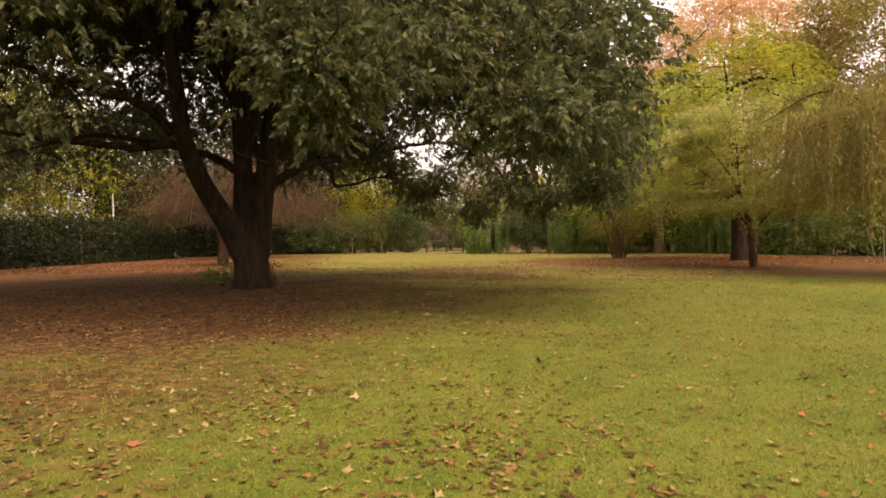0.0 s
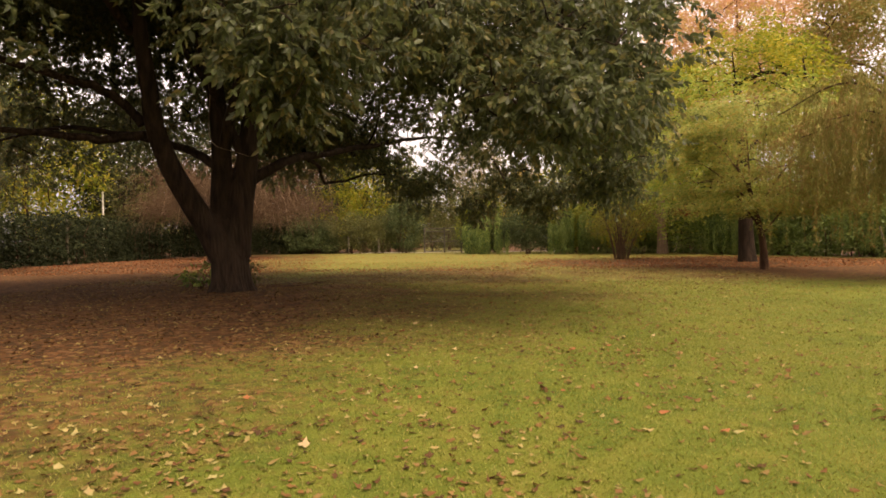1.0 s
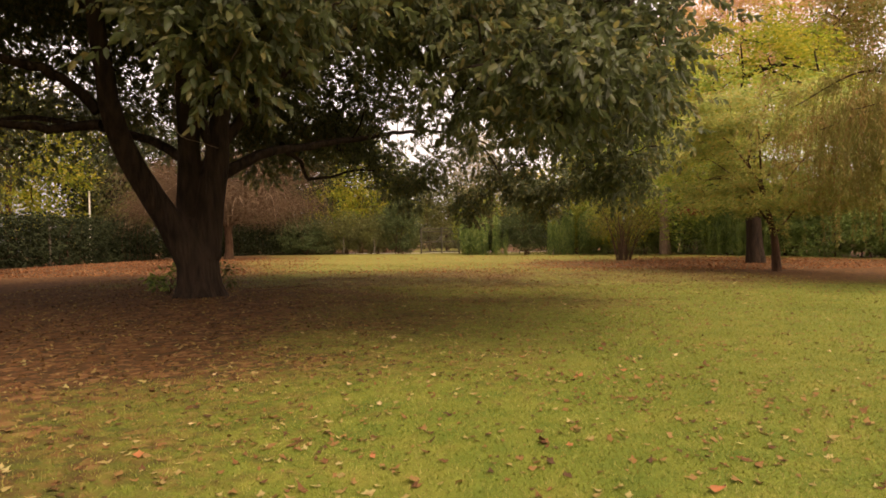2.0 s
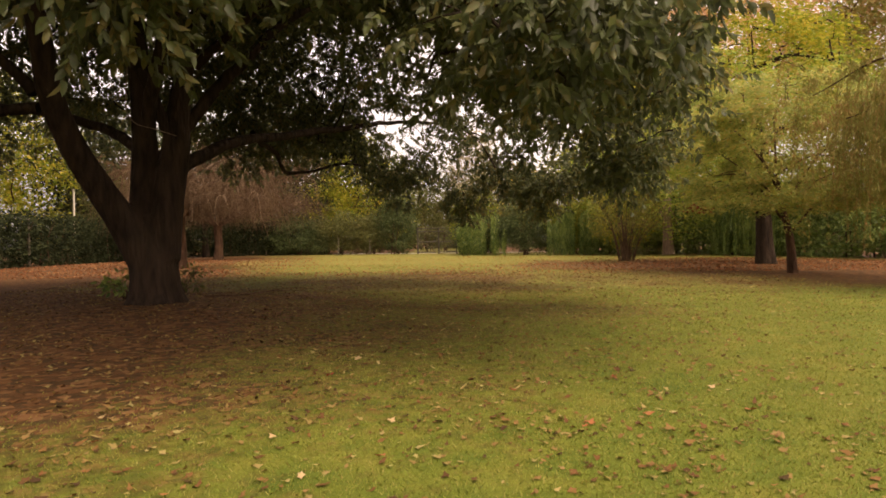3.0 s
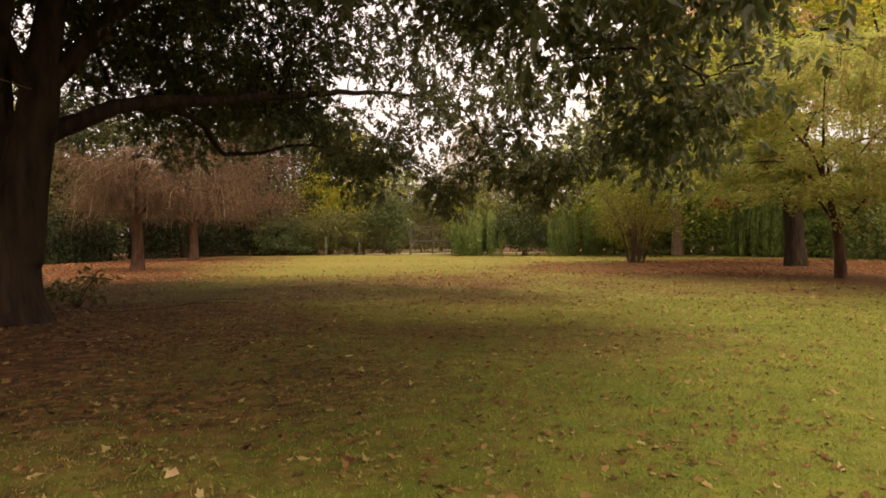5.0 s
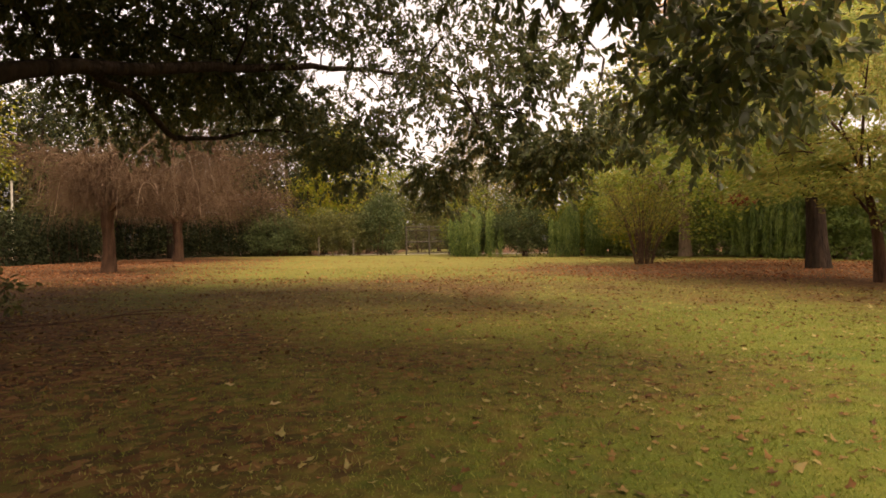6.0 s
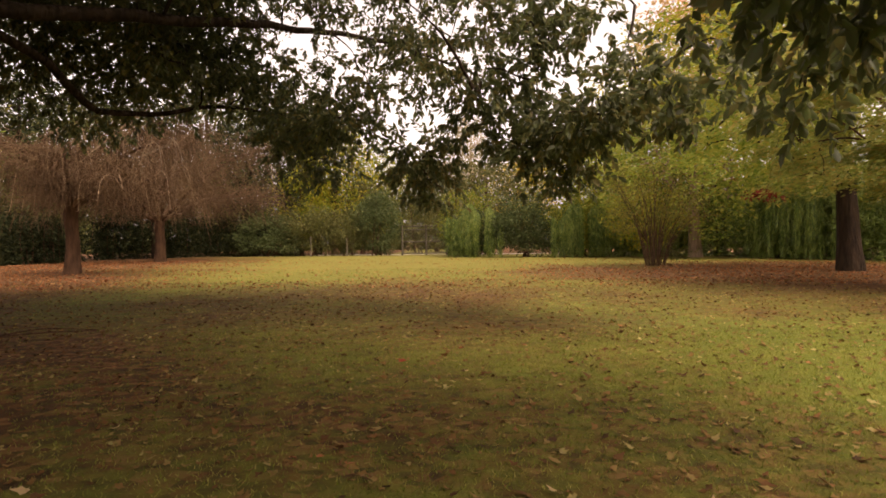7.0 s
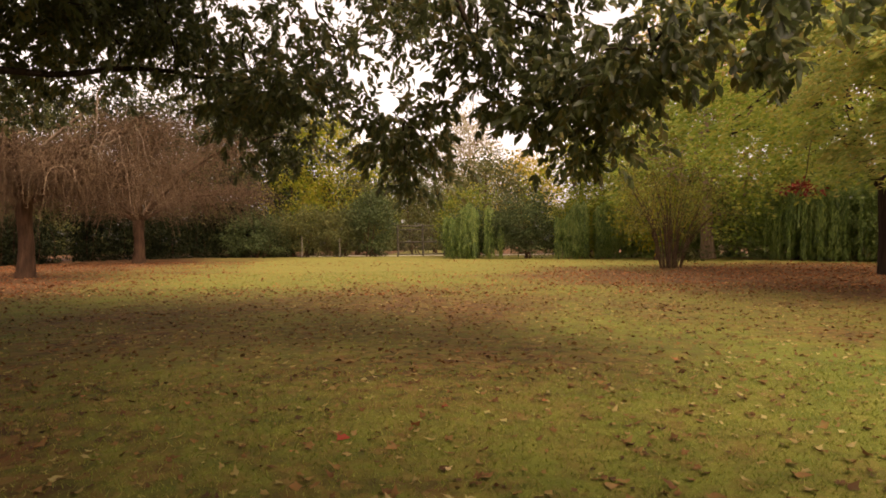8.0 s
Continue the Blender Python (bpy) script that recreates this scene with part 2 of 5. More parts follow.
def mesh_part(name, vf, material, parent=None, label="", smooth=False):
    me = fast_mesh(name, *vf)
    me.materials.append(material)
    if smooth:
        me.polygons.foreach_set("use_smooth", np.ones(len(me.polygons), bool))
    ob = new(name, me)
    if parent is not None:
        ob.parent = parent
        ob.matrix_parent_inverse = Matrix.Translation(parent.location).inverted()
    if label:
        ob["label"] = label
    if name in ("twig_mass", "strand_mass", "stem_mass", "foliage", "leaf_mass", "crown"):
        ob["kind"] = "stuff"
    return ob


def thing(name, at, label, category, group="", kind=""):
    e = new(name)
    e.location = at
    e.empty_display_size = 0.2
    return tagged(e, label, category, group, kind)


def join_vf(pieces):
    vs, fs, o = [], [], 0
    for v, f in pieces:
        vs.append(v)
        fs.append(np.asarray(f) + o)
        o += len(v)
    return np.concatenate(vs), np.concatenate(fs)


def smooth_path(pts, steps=6):
    """Catmull-Rom curve through the points."""
    p = np.asarray(pts, float)
    p = np.vstack([2 * p[0] - p[1], p, 2 * p[-1] - p[-2]])
    out = []
    for i in range(1, len(p) - 2):
        for t in np.linspace(0, 1, steps, endpoint=False):
            a, b, c, d = p[i - 1], p[i], p[i + 1], p[i + 2]
            out.append(0.5 * (2 * b + (c - a) * t + (2 * a - 5 * b + 4 * c - d) * t ** 2 + (3 * b - a - 3 * c + d) * t ** 3))
    out.append(p[-2])
    return np.array(out)


def tube(path, radii, sides=8, lump=0.0):
    path = np.asarray(path, float)
    n = len(path)
    radii = np.interp(np.linspace(0, 1, n), np.linspace(0, 1, len(radii)), radii)
    tang = np.gradient(path, axis=0)
    tang /= np.linalg.norm(tang, axis=1)[:, None] + 1e-9
    ref = np.tile(np.array([[0.9, 0.1, 0.2]]) if np.abs(tang[0, 2]) > 0.6 else np.array([[0.0, 0.1, 1.0]]), (n, 1))
    u = np.cross(tang, ref)
    u /= np.linalg.norm(u, axis=1)[:, None] + 1e-9
    w = np.cross(tang, u)
    a = np.linspace(0, 2 * np.pi, sides, endpoint=False)
    rad = radii[:, None] * (1 + lump * rng.standard_normal((n, sides)) * 0.5 + lump * np.sin(3 * a + 0.3)[None, :])
    v = path[:, None, :] + rad[:, :, None] * (np.cos(a)[None, :, None] * u[:, None, :] + np.sin(a)[None, :, None] * w[:, None, :])
    v = v.reshape(-1, 3)
    i, j = np.meshgrid(np.arange(n - 1), np.arange(sides), indexing="ij")
    j2 = (j + 1) % sides
    f = np.stack([i * sides + j, i * sides + j2, (i + 1) * sides + j2, (i + 1) * sides + j], -1).reshape(-1, 4)
    return v, f


def capped(vf, sides):
    """The tube with both ends closed by fans, as quads."""
    v, f = vf
    n = len(v)
    c0, c1 = v[:sides].mean(0), v[-sides:].mean(0)
    k = np.arange(sides)
    k2 = (k + 1) % sides
    o = n - sides
    ring0 = np.vstack([v[:sides] * 0.5 + c0 * 0.5, v[-sides:] * 0.5 + c1 * 0.5])
    v2 = np.vstack([v, ring0, (v[:sides] * 0.02 + c0 * 0.98), (v[-sides:] * 0.02 + c1 * 0.98)])
    a0, a1, b0, b1 = n, n + sides, n + 2 * sides, n + 3 * sides
    f2 = np.vstack([f, np.stack([k2, k, a0 + k, a0 + k2], 1), np.stack([a0 + k2, a0 + k, b0 + k, b0 + k2], 1), np.stack([o + k, o + k2, a1 + k2, a1 + k], 1), np.stack([a1 + k, a1 + k2, b1 + k2, b1 + k], 1)])
    return v2, f2


def unit(a):
    return a / (np.linalg.norm(a, axis=-1, keepdims=True) + 1e-9)


def leaf_vf(pts, ways, length, width, fold=0.25, curl=0.15, flat=None):
    """Folded pointed leaves: two triangles each, hinged on the midrib. flat: how level they lie."""
    n = len(pts)
    ways = unit(ways)
    face = unit(rng.standard_normal((n, 3)))
    if flat is not None:
        face = face * (1 - flat) + np.array([0, 0, flat])
    side = unit(np.cross(face, ways))
    up = np.cross(side, ways)
    L, W = np.broadcast_to(length, n)[:, None], np.broadcast_to(width, n)[:, None]
    mid = pts + ways * L * 0.42
    tip = pts + ways * L - up * L * curl
    v = np.stack([pts, mid + side * W * 0.5 + up * W * fold, tip, mid - side * W * 0.5 + up * W * fold], 1).reshape(-1, 3)
    o = np.arange(n)[:, None] * 4
    f = np.stack([o + [0, 1, 2], o + [0, 2, 3]], 1).reshape(-1, 3)
    return v, f


def fine_leaf_vf(pts, ways, length, width):
    """Oval pointed leaves with a folded midrib and a bent tip: two quads each."""
    n = len(pts)
    ways = unit(ways)
    side = unit(np.cross(ways, unit(rng.standard_normal((n, 3)))))
    up = np.cross(side, ways)
    L, W = np.broadcast_to(length, n)[:, None], np.broadcast_to(width, n)[:, None]
    tip = pts + ways * L - up * L * 0.18
    rows = [pts]
    for sg in (1, -1):
        rows += [pts + ways * L * 0.27 + (sg * side * 0.46 + up * 0.16) * W, pts + ways * L * 0.64 + (sg * side * 0.40 + up * 0.10) * W - up * L * 0.06]
    rows.append(tip)
    v = np.stack(rows, 1).reshape(-1, 3)
    o = np.arange(n)[:, None] * 6
    f = np.stack([o + [0, 1, 2, 5], o + [0, 5, 4, 3]], 1).reshape(-1, 4)
    return v, f


def clump_leaves(centres, per, spread, length, width, droop=0.5, jitter=0.5, fine=False):
    """Leaves about clump centres, pointing out and hanging."""
    centres = np.asarray(centres, float)
    k = len(centres)
    c = np.repeat(centres, per, 0)
    n = len(c)
    sp = np.repeat(np.broadcast_to(spread, (k,)) * rng.uniform(0.6, 1.25, k), per)[:, None]
    off = rng.standard_normal((n, 3)) * sp * [1, 1, 0.52] * 0.6
    ways = unit(off) + rng.standard_normal((n, 3)) * jitter + [0, 0, -droop]
    s = rng.uniform(0.65, 1.25, n)
    if fine:
        return fine_leaf_vf(c + off, ways, length * s, width * s)
    return leaf_vf(c + off, ways, length * s, width * s)


def shoot_leaves(centres, shoots, leaves, spread, length, width, hang=0.5, fine=False):
    """Leaves set round short hanging shoots, several shoots to a clump."""
    centres = np.asarray(centres, float)
    c = np.repeat(centres, shoots, 0)
    n = len(c)
    off = np.clip(rng.standard_normal((n, 3)), -1.9, 1.9) * spread * [1, 1, 0.6]
    d = unit(unit(off) * 0.7 + rng.standard_normal((n, 3)) * 0.5 + [0, 0, -hang])
    e1 = unit(np.cross(d, unit(rng.standard_normal((n, 3)))))
    e2 = np.cross(d, e1)
    run = rng.uniform(0.16, 0.34, n)[:, None]
    pts, ways = [], []
    for j in range(leaves):
        a = 2.4 * j + rng.uniform(-0.4, 0.4, n)[:, None]
        u = (j + 0.5) / leaves
        pts.append(c + off + d * run * u)
        ways.append(d * (0.45 + 0.5 * u) + (np.cos(a) * e1 + np.sin(a) * e2) * (0.95 - 0.45 * u) + [0, 0, -0.5])
    pts, ways = np.concatenate(pts), np.concatenate(ways)
    s = rng.uniform(0.7, 1.2, len(pts))
    if fine:
        return fine_leaf_vf(pts, ways, length * s, width * s)
    return leaf_vf(pts, ways, length * s, width * s, 0.3, 0.2)


def frond_leaves(centres, axis, per, reach, leaf, width, droop=0.6, flat=0.35, lift=0.15):
    """Leaves in flat sprays that reach out from the tree's axis and bend down at their ends."""
    centres = np.asarray(centres, float)
    k = len(centres)
    out = (centres - np.asarray(axis)) * [1, 1, 0]
    out = unit(unit(out) + rng.standard_normal((k, 3)) * [0.45, 0.45, 0])
    lat = np.cross(out, [0, 0, 1.0])
    size = reach * rng.uniform(0.6, 1.25, k)
    i = np.repeat(np.arange(k), per)
    n = len(i)
    u = rng.uniform(-0.25, 1, n)
    v = rng.uniform(-1, 1, n) * 0.5 * np.sqrt(np.clip(1.05 - u ** 2, 0.03, 1))
    z = lift * u - droop * np.clip(u, 0, 1) ** 2 - 0.25 * np.abs(v) + rng.normal(0, 0.05, n)
    z = z + rng.choice([0, 0, -0.3, 0.28], n)
    pts = centres[i] + (out[i] * u[:, None] + lat[i] * v[:, None] + np.array([0, 0, 1.0]) * z[:, None]) * size[i][:, None]
    ways = out[i] * 0.8 + lat[i] * (np.sign(v) * 0.7)[:, None] + rng.standard_normal((n, 3)) * 0.3 + [0, 0, -0.4]
    s = rng.uniform(0.7, 1.25, n)
    return leaf_vf(pts, ways, leaf * s, width * s, 0.2, 0.15, flat)


def field(p, scale, seed):
    """Smooth random values about -1..1 at points, from a few waves."""
    r = np.random.default_rng(seed)
    out = np.zeros(len(p))
    for i in range(7):
        k = unit(r.standard_normal(p.shape[1])) * scale * (0.6 + 0.35 * i)
        out += np.sin(p @ k + r.uniform(0, 6.28)) / (1 + 0.35 * i)
    return out / 3.0


def crown_points(centre, radii, count, gap=0.0, seed=1, shell=0.55, zmin=None):
    """Clump centres within an uneven ellipsoid, denser near its skin, with gaps."""
    r = np.random.default_rng(seed)
    out = np.zeros((0, 3))
    while len(out) < count:
        d = unit(r.standard_normal((count * 3, 3)))
        q = r.uniform(shell ** 3, 1, count * 3) ** (1 / 3)
        lump = 1 + 0.30 * field(d * 2.4, 1.6, seed + 5)
        p = d * (q * lump)[:, None] * np.asarray(radii) + np.asarray(centre)
        keep = field(p, 1.1, seed + 9) > gap - 0.9
        if zmin is not None:
            keep &= p[:, 2] > zmin
        out = np.vstack([out, p[keep]])
    return out[:count]


def tiered(p, axis, step, seed):
    """Gather crown points into drooping layers, with open air between them."""
    q = np.array(p, float)
    shift = 0.45 * field(q[:, :2], 1.2, seed)
    out = np.linalg.norm(q[:, :2] - np.asarray(axis)[:2], axis=1)
    h = q[:, 2] / step + shift + 0.10 * out
    h = np.floor(h) + 0.5 + 0.35 * (h - np.floor(h) - 0.5)
    q[:, 2] = (h - shift - 0.10 * out) * step
    return q


def grow_branches(nodes, targets, r0=0.03, r1=0.006, sag=0.12, sides=4, far=6.0):
    """Thin branches that join each target to the nearest wood, outwards."""
    nodes = np.asarray(nodes, float)
    order = np.argsort([np.min(np.linalg.norm(nodes - t, axis=1)) for t in targets])
    got = []
    for i in order:
        t = targets[i]
        d = np.linalg.norm(nodes - t, axis=1) + 0.6 * np.maximum(0, nodes[:, 2] - t[2])
        a = nodes[np.argmin(d)]
        dist = np.linalg.norm(t - a)
        if dist > far or dist < 0.05:
            continue
        m1 = a + (t - a) * 0.35 + rng.standard_normal(3) * 0.07 * dist + [0, 0, sag * dist * 0.7]
        m2 = a + (t - a) * 0.7 + rng.standard_normal(3) * 0.07 * dist + [0, 0, sag * dist * 0.6]
        path = smooth_path([a, m1, m2, t], 3)
        k = min(1.0, 0.35 + dist / 3)
        got.append(tube(path, [r0 * k, r1], sides))
        nodes = np.vstack([nodes, path[3:]])
    return join_vf(got), nodes


# ---- ground ----
def ground_z(x, y):
    x, y = np.asarray(x, float), np.asarray(y, float)
    yy = np.clip(y, -5, 60)
    xx = np.clip(x, -30, 30)
    z = -0.0075 * xx * np.clip(yy / 15, 0, 1) + 0.003 * np.clip(yy - 8, 0, 60)
    z = z + 0.10 * np.exp(-((x + 4.4) ** 2 + (y - 14.4) ** 2) / 5.0)
    return z + 0.012 * np.sin(x * 0.9 + 0.5 * y) * np.sin(y * 0.7 - 0.3 * x)


def litter_amount(x, y):
    """How thickly leaves lie, 0 to 1, and where mould colour deepens shade."""
    x, y = np.asarray(x, float), np.asarray(y, float)
    p = np.stack([x.ravel(), y.ravel()], 1)
    wob = (0.16 * field(p, 0.8, 3) + 0.10 * field(p, 2.6, 4)).reshape(x.shape)

    def blob(cx, cy, rx, ry):
        d = np.sqrt(((x - cx) / rx) ** 2 + ((y - cy) / ry) ** 2)
        return np.clip(1.55 - d * 1.1, 0, 1)

    # the blob at (-4.8, 6.0) is litter and also carries the tree's soft shade
    a = np.maximum.reduce([blob(-8.0, 12.6, 8.6, 7.6), blob(-15.5, 25.0, 9.5, 12.0), blob(-21.0, 43.0, 11.0, 18.0), blob(14.5, 27.0, 9.0, 10.5), 0.52 * blob(1.0, 21, 6.5, 6.5), 0.38 * blob(-1.2, 13.5, 4.6, 4.4), 0.5 * blob(-4.8, 6.0, 4.6, 4.6), 0.6 * blob(7.5, 30, 5.0, 6.0)])
    # dark mould colour beyond the hedges, standing in for shade behind them
    woods = np.maximum(np.clip((np.abs(x) - 21.5) / 2.5, 0, 1) * np.clip((y - 14) / 4, 0, 1), np.clip((y - 60) / 2, 0, 1) * (np.abs(x) > 3))
    a = np.maximum(a, woods)
    lawn = 0.12 + 0.2 * np.clip(field(p, 1.5, 6), 0, 1).reshape(x.shape)
    return np.clip(np.maximum(a + wob * (a > 0.02), 0) + lawn, 0.0, 1.0)


def build_ground():
    fine = np.arange(-30, 30.01, 0.4)
    far = np.geomspace(1, 900, 18)
    gx = np.concatenate([-30 - far[::-1], fine, 30 + far])
    gy = np.concatenate([-6 - far[::-1], np.arange(-6, 64.01, 0.4), 64 + far])
    X, Y = np.meshgrid(gx, gy, indexing="ij")
    v = np.stack([X, Y, ground_z(X, Y)], -1).reshape(-1, 3)
    a, b = len(gx), len(gy)
    i, j = np.meshgrid(np.arange(a - 1), np.arange(b - 1), indexing="ij")
    f = np.stack([i * b + j, (i + 1) * b + j, (i + 1) * b + j + 1, i * b + j + 1], -1).reshape(-1, 4)
    ob = mesh_part("ground", (v, f), M_GROUND, smooth=True)
    dry = np.clip((Y - 19) / 30, 0, 0.42) + 0.2 * np.exp(-(((X - 0.5) / 4.5) ** 2 + ((Y - 18.0) / 4.5) ** 2)) + 0.02
    dr = ob.data.attributes.new("dry", "FLOAT", "POINT")
    dr.data.foreach_set("value", np.clip(dry, 0, 1).ravel().astype(np.float32))
    at = ob.data.attributes.new("litter", "FLOAT", "POINT")
    at.data.foreach_set("value", litter_amount(X, Y).ravel().astype(np.float32))
    return tagged(ob, "mown lawn with yellowed patches and brown leaf mould", "lawn", kind="structure")


ground = build_ground()


def build_grass():
    bands = [(-2.2, 4.2, 1.8, 17.5, 410000, 1.08), (-5.0, -2.2, 2.5, 10.0, 50000, 1.4), (4.2, 7.0, 3.5, 17.5, 70000, 1.4), (-7.0, -2.2, 10.0, 18.0, 50000, 1.6), (-14, 14, 17.5, 34.0, 70000, 2.3), (7.0, 12.5, 6.5, 18.0, 35000, 1.8)]
    vs = []
    for x0, x1, y0, y1, n, s in bands:
        x, y = rng.uniform(x0, x1, n), rng.uniform(y0, y1, n)
        keep = rng.uniform(0, 1, n) > litter_amount(x, y) * 1.15 - 0.05
        x, y = x[keep], y[keep]
        k = len(x)
        p = np.stack([x, y, ground_z(x, y) - 0.004], 1)
        a = rng.uniform(0, 6.283, k)
        h = rng.uniform(0.010, 0.026, k) * (1 + 0.3 * (s - 1))
        w = rng.uniform(0.0022, 0.0042, k) * s
        lean = rng.uniform(0.2, 1.4, k) * h
        b = rng.uniform(0, 6.283, k)
        c = np.stack([np.cos(a), np.sin(a), 0 * a], 1) * w[:, None]
        tip = p + np.stack([np.cos(b) * lean, np.sin(b) * lean, h], 1)
        vs.append(np.stack([p - c, p + c, tip], 1).reshape(-1, 3))
    v = np.concatenate(vs)
    ob = mesh_part("grass", (v, np.arange(len(v)).reshape(-1, 3)), M_BLADE)
    return tagged(ob, "short yellowish green lawn grass in dry patches", "grass", kind="stuff")


build_grass()


# ---- fallen leaves ----
def lobed_leaf_mesh(lobes, tilt):
    """A dry leaf with deep pointed lobes, slightly curled, as a fan about its midrib."""
    k = lobes * 2
    a = np.linspace(0, 2 * np.pi, k, endpoint=False)
    r = np.where(np.arange(k) % 2 == 0, 0.60, 0.34) * (1 + 0.3 * np.cos(a) + 0.12 * np.sin(3 * a + tilt))
    z = 0.10 * np.sin(a * 2 + tilt) + np.where(np.arange(k) % 2 == 0, 0.07, 0.0)
    rim = np.stack([np.cos(a) * r, np.sin(a) * r * 0.85, z + 0.04], 1)
    v = np.vstack([[[0, 0, 0.05]], rim])
    f = np.array([[0, 1 + i, 1 + (i + 1) % k] for i in range(k)])
    return v, f


LEAF_SHAPES = [lobed_leaf_mesh(4, 0.6), lobed_leaf_mesh(5, 2.0)]


def scatter_litter(n, x0, x1, y0, y1, size, floor=0.0, lobed=True, seed=11, drifts=0):
    r = np.random.default_rng(seed)
    x, y = r.uniform(x0, x1, n), r.uniform(y0, y1, n)
    keep = r.uniform(0, 1, n) < np.maximum(litter_amount(x, y) ** 1.2 * 0.85, floor)
    if drifts:
        # small drifts of leaves caught in the grass
        cx, cy = r.uniform(x0, x1, drifts), r.uniform(y0, y1, drifts)
        k = r.integers(0, drifts, n)
        sp = r.uniform(0.05, 0.3, drifts)[k]
        x, y = cx[k] + r.normal(0, 1, n) * sp * 1.4, cy[k] + r.normal(0, 1, n) * sp
        keep = np.ones(n, bool)
    x, y = x[keep], y[keep]
    k = len(x)
    s = r.uniform(0.45, 1.1, k) * size
    a, t1, t2 = r.uniform(0, 6.283, k), r.normal(0, 0.22, k), r.normal(0, 0.22, k)
    base = np.stack([x, y, ground_z(x, y) + 0.005], 1)
    out = []
    if not lobed:
        ways = np.stack([np.cos(a), np.sin(a), t1], 1)
        return leaf_vf(base, ways, s * 1.2, s * 0.65, 0.4, -0.1)
    for q, (lv, lf) in enumerate(LEAF_SHAPES):
        m = np.arange(k) % 2 == q
        ca, sa = np.cos(a[m])[:, None], np.sin(a[m])[:, None]
        px, py = lv[None, :, 0] * r.uniform(0.8, 1.25, m.sum())[:, None], lv[None, :, 1] * r.uniform(0.6, 1.1, m.sum())[:, None]
        vx, vy = ca * px - sa * py, sa * px + ca * py
        vz = lv[None, :, 2] * r.uniform(0.3, 1.6, m.sum())[:, None] + vx * t1[m][:, None] + vy * t2[m][:, None] + 0.08
        v = np.stack([vx, vy, vz], -1) * s[m][:, None, None] + base[m][:, None, :]
        f = (lf[None] + (np.arange(m.sum()) * len(lv))[:, None, None]).reshape(-1, 3)
        out.append((v.reshape(-1, 3), f))
    return join_vf(out)


def build_litter():
    near = scatter_litter(29000, -10, 10, 1.5, 17, 0.055, 0.028, True, 11)
    beyond = scatter_litter(20000, -10, 10, 17, 27, 0.055, 0.028, False, 19)
    mid = scatter_litter(52000, -20.5, 20.5, 24, 48, 0.08, 0.02, False, 12)
    heaps = scatter_litter(3200, -6, 3.4, 1.8, 11.5, 0.047, 0, True, 13, 560)
    few = scatter_litter(2200, -1, 9, 2.5, 24, 0.052, 0, True, 14, 1000)
    lawn = scatter_litter(2600, -3.5, 6.5, 13.0, 22.0, 0.05, 0, True, 16, 1100)
    side = scatter_litter(650, 0.3, 6.5, 5.5, 12.5, 0.05, 0, True, 18, 420)
    start = scatter_litter(1100, -3.4, 1.2, 2.0, 5.0, 0.054, 0, True, 17, 170)
    under = scatter_litter(7500, -7, 8, 12.5, 27, 0.055, 0.4, True, 15)
    ob = mesh_part("leaf_litter", join_vf([near, beyond, heaps, few, lawn, side, start, under]), M_FALLEN)
    tagged(mesh_part("leaf_litter", mid, M_RUSSET), "russet leaves lying thickly under the trees", "fallen leaves", kind="stuff")
    return tagged(ob, "dry brown and russet leaves scattered over the lawn", "fallen leaves", kind="stuff")


build_litter()


def build_single_leaves():
    """The larger leaves that lie along the middle of the lawn, one by one."""
    r = np.random.default_rng(21)
    heap = thing("fallen_leaves", (0.8, 9, 0.03), "scattered large dry lobed leaves lying on the grass", "fallen leaves")
    shapes = {}
    for key, mat in (("brown", M_FALLEN), ("red", M_RED_LEAF), ("tan", M_TAN_LEAF), ("russet", M_RUSSET)):
        for h, (v, f) in enumerate(LEAF_SHAPES):
            me = fast_mesh("leaf", v * 0.085, f)
            me.materials.append(mat)
            shapes[key, h] = me
    spots = [(-0.39, 8.75, "red"), (1.88, 8.52, "red"), (-0.27, 9.53, "tan"), (1.21, 8.66, "brown"), (1.01, 15.7, "red"), (1.54, 16.23, "red"), (1.27, 15.54, "brown"), (1.04, 8.11, "red"), (1.78, 7.42, "russet"), (1.39, 7.25, "russet"), (2.46, 7.51, "russet"), (1.81, 7.1, "brown"), (-0.48, 2.77, "russet"), (-1.74, 3.48, "russet"), (0.17, 5.13, "brown"), (1.71, 3.27, "tan"), (-1.06, 3.64, "brown"), (2.8, 11.91, "brown"), (0.94, 11.99, "russet"), (1.79, 12.84, "tan"), (0.12, 12.39, "tan"), (1.37, 11.86, "russet"), (1.47, 4.96, "russet"), (-0.65, 4.44, "tan"), (-1.31, 5.59, "russet")]
    for i in range(255):
        spots.append((r.uniform(-3.5, 4.5), r.uniform(2.4, 18.5), ("brown", "russet", "brown", "brown", "tan", "brown", "russet", "brown")[i % 8]))
    for i, (x, y, key) in enumerate(spots):
        ob = new("leaf", shapes[key, i % 2])
        ob.parent = heap
        ob.matrix_parent_inverse = Matrix.Translation(heap.location).inverted()
        size = r.uniform(0.7, 1.0) if i < 25 else r.uniform(0.4, 0.75)
        ob.matrix_basis = pose(x, y, float(ground_z(x, y)) + 0.016, r.normal(0, 12), r.normal(0, 12), r.uniform(0, 360)) @ Matrix.Scale(size, 4)


# ---- the large evergreen tree ----
BIG = np.array([-4.4, 14.45, 0.1])


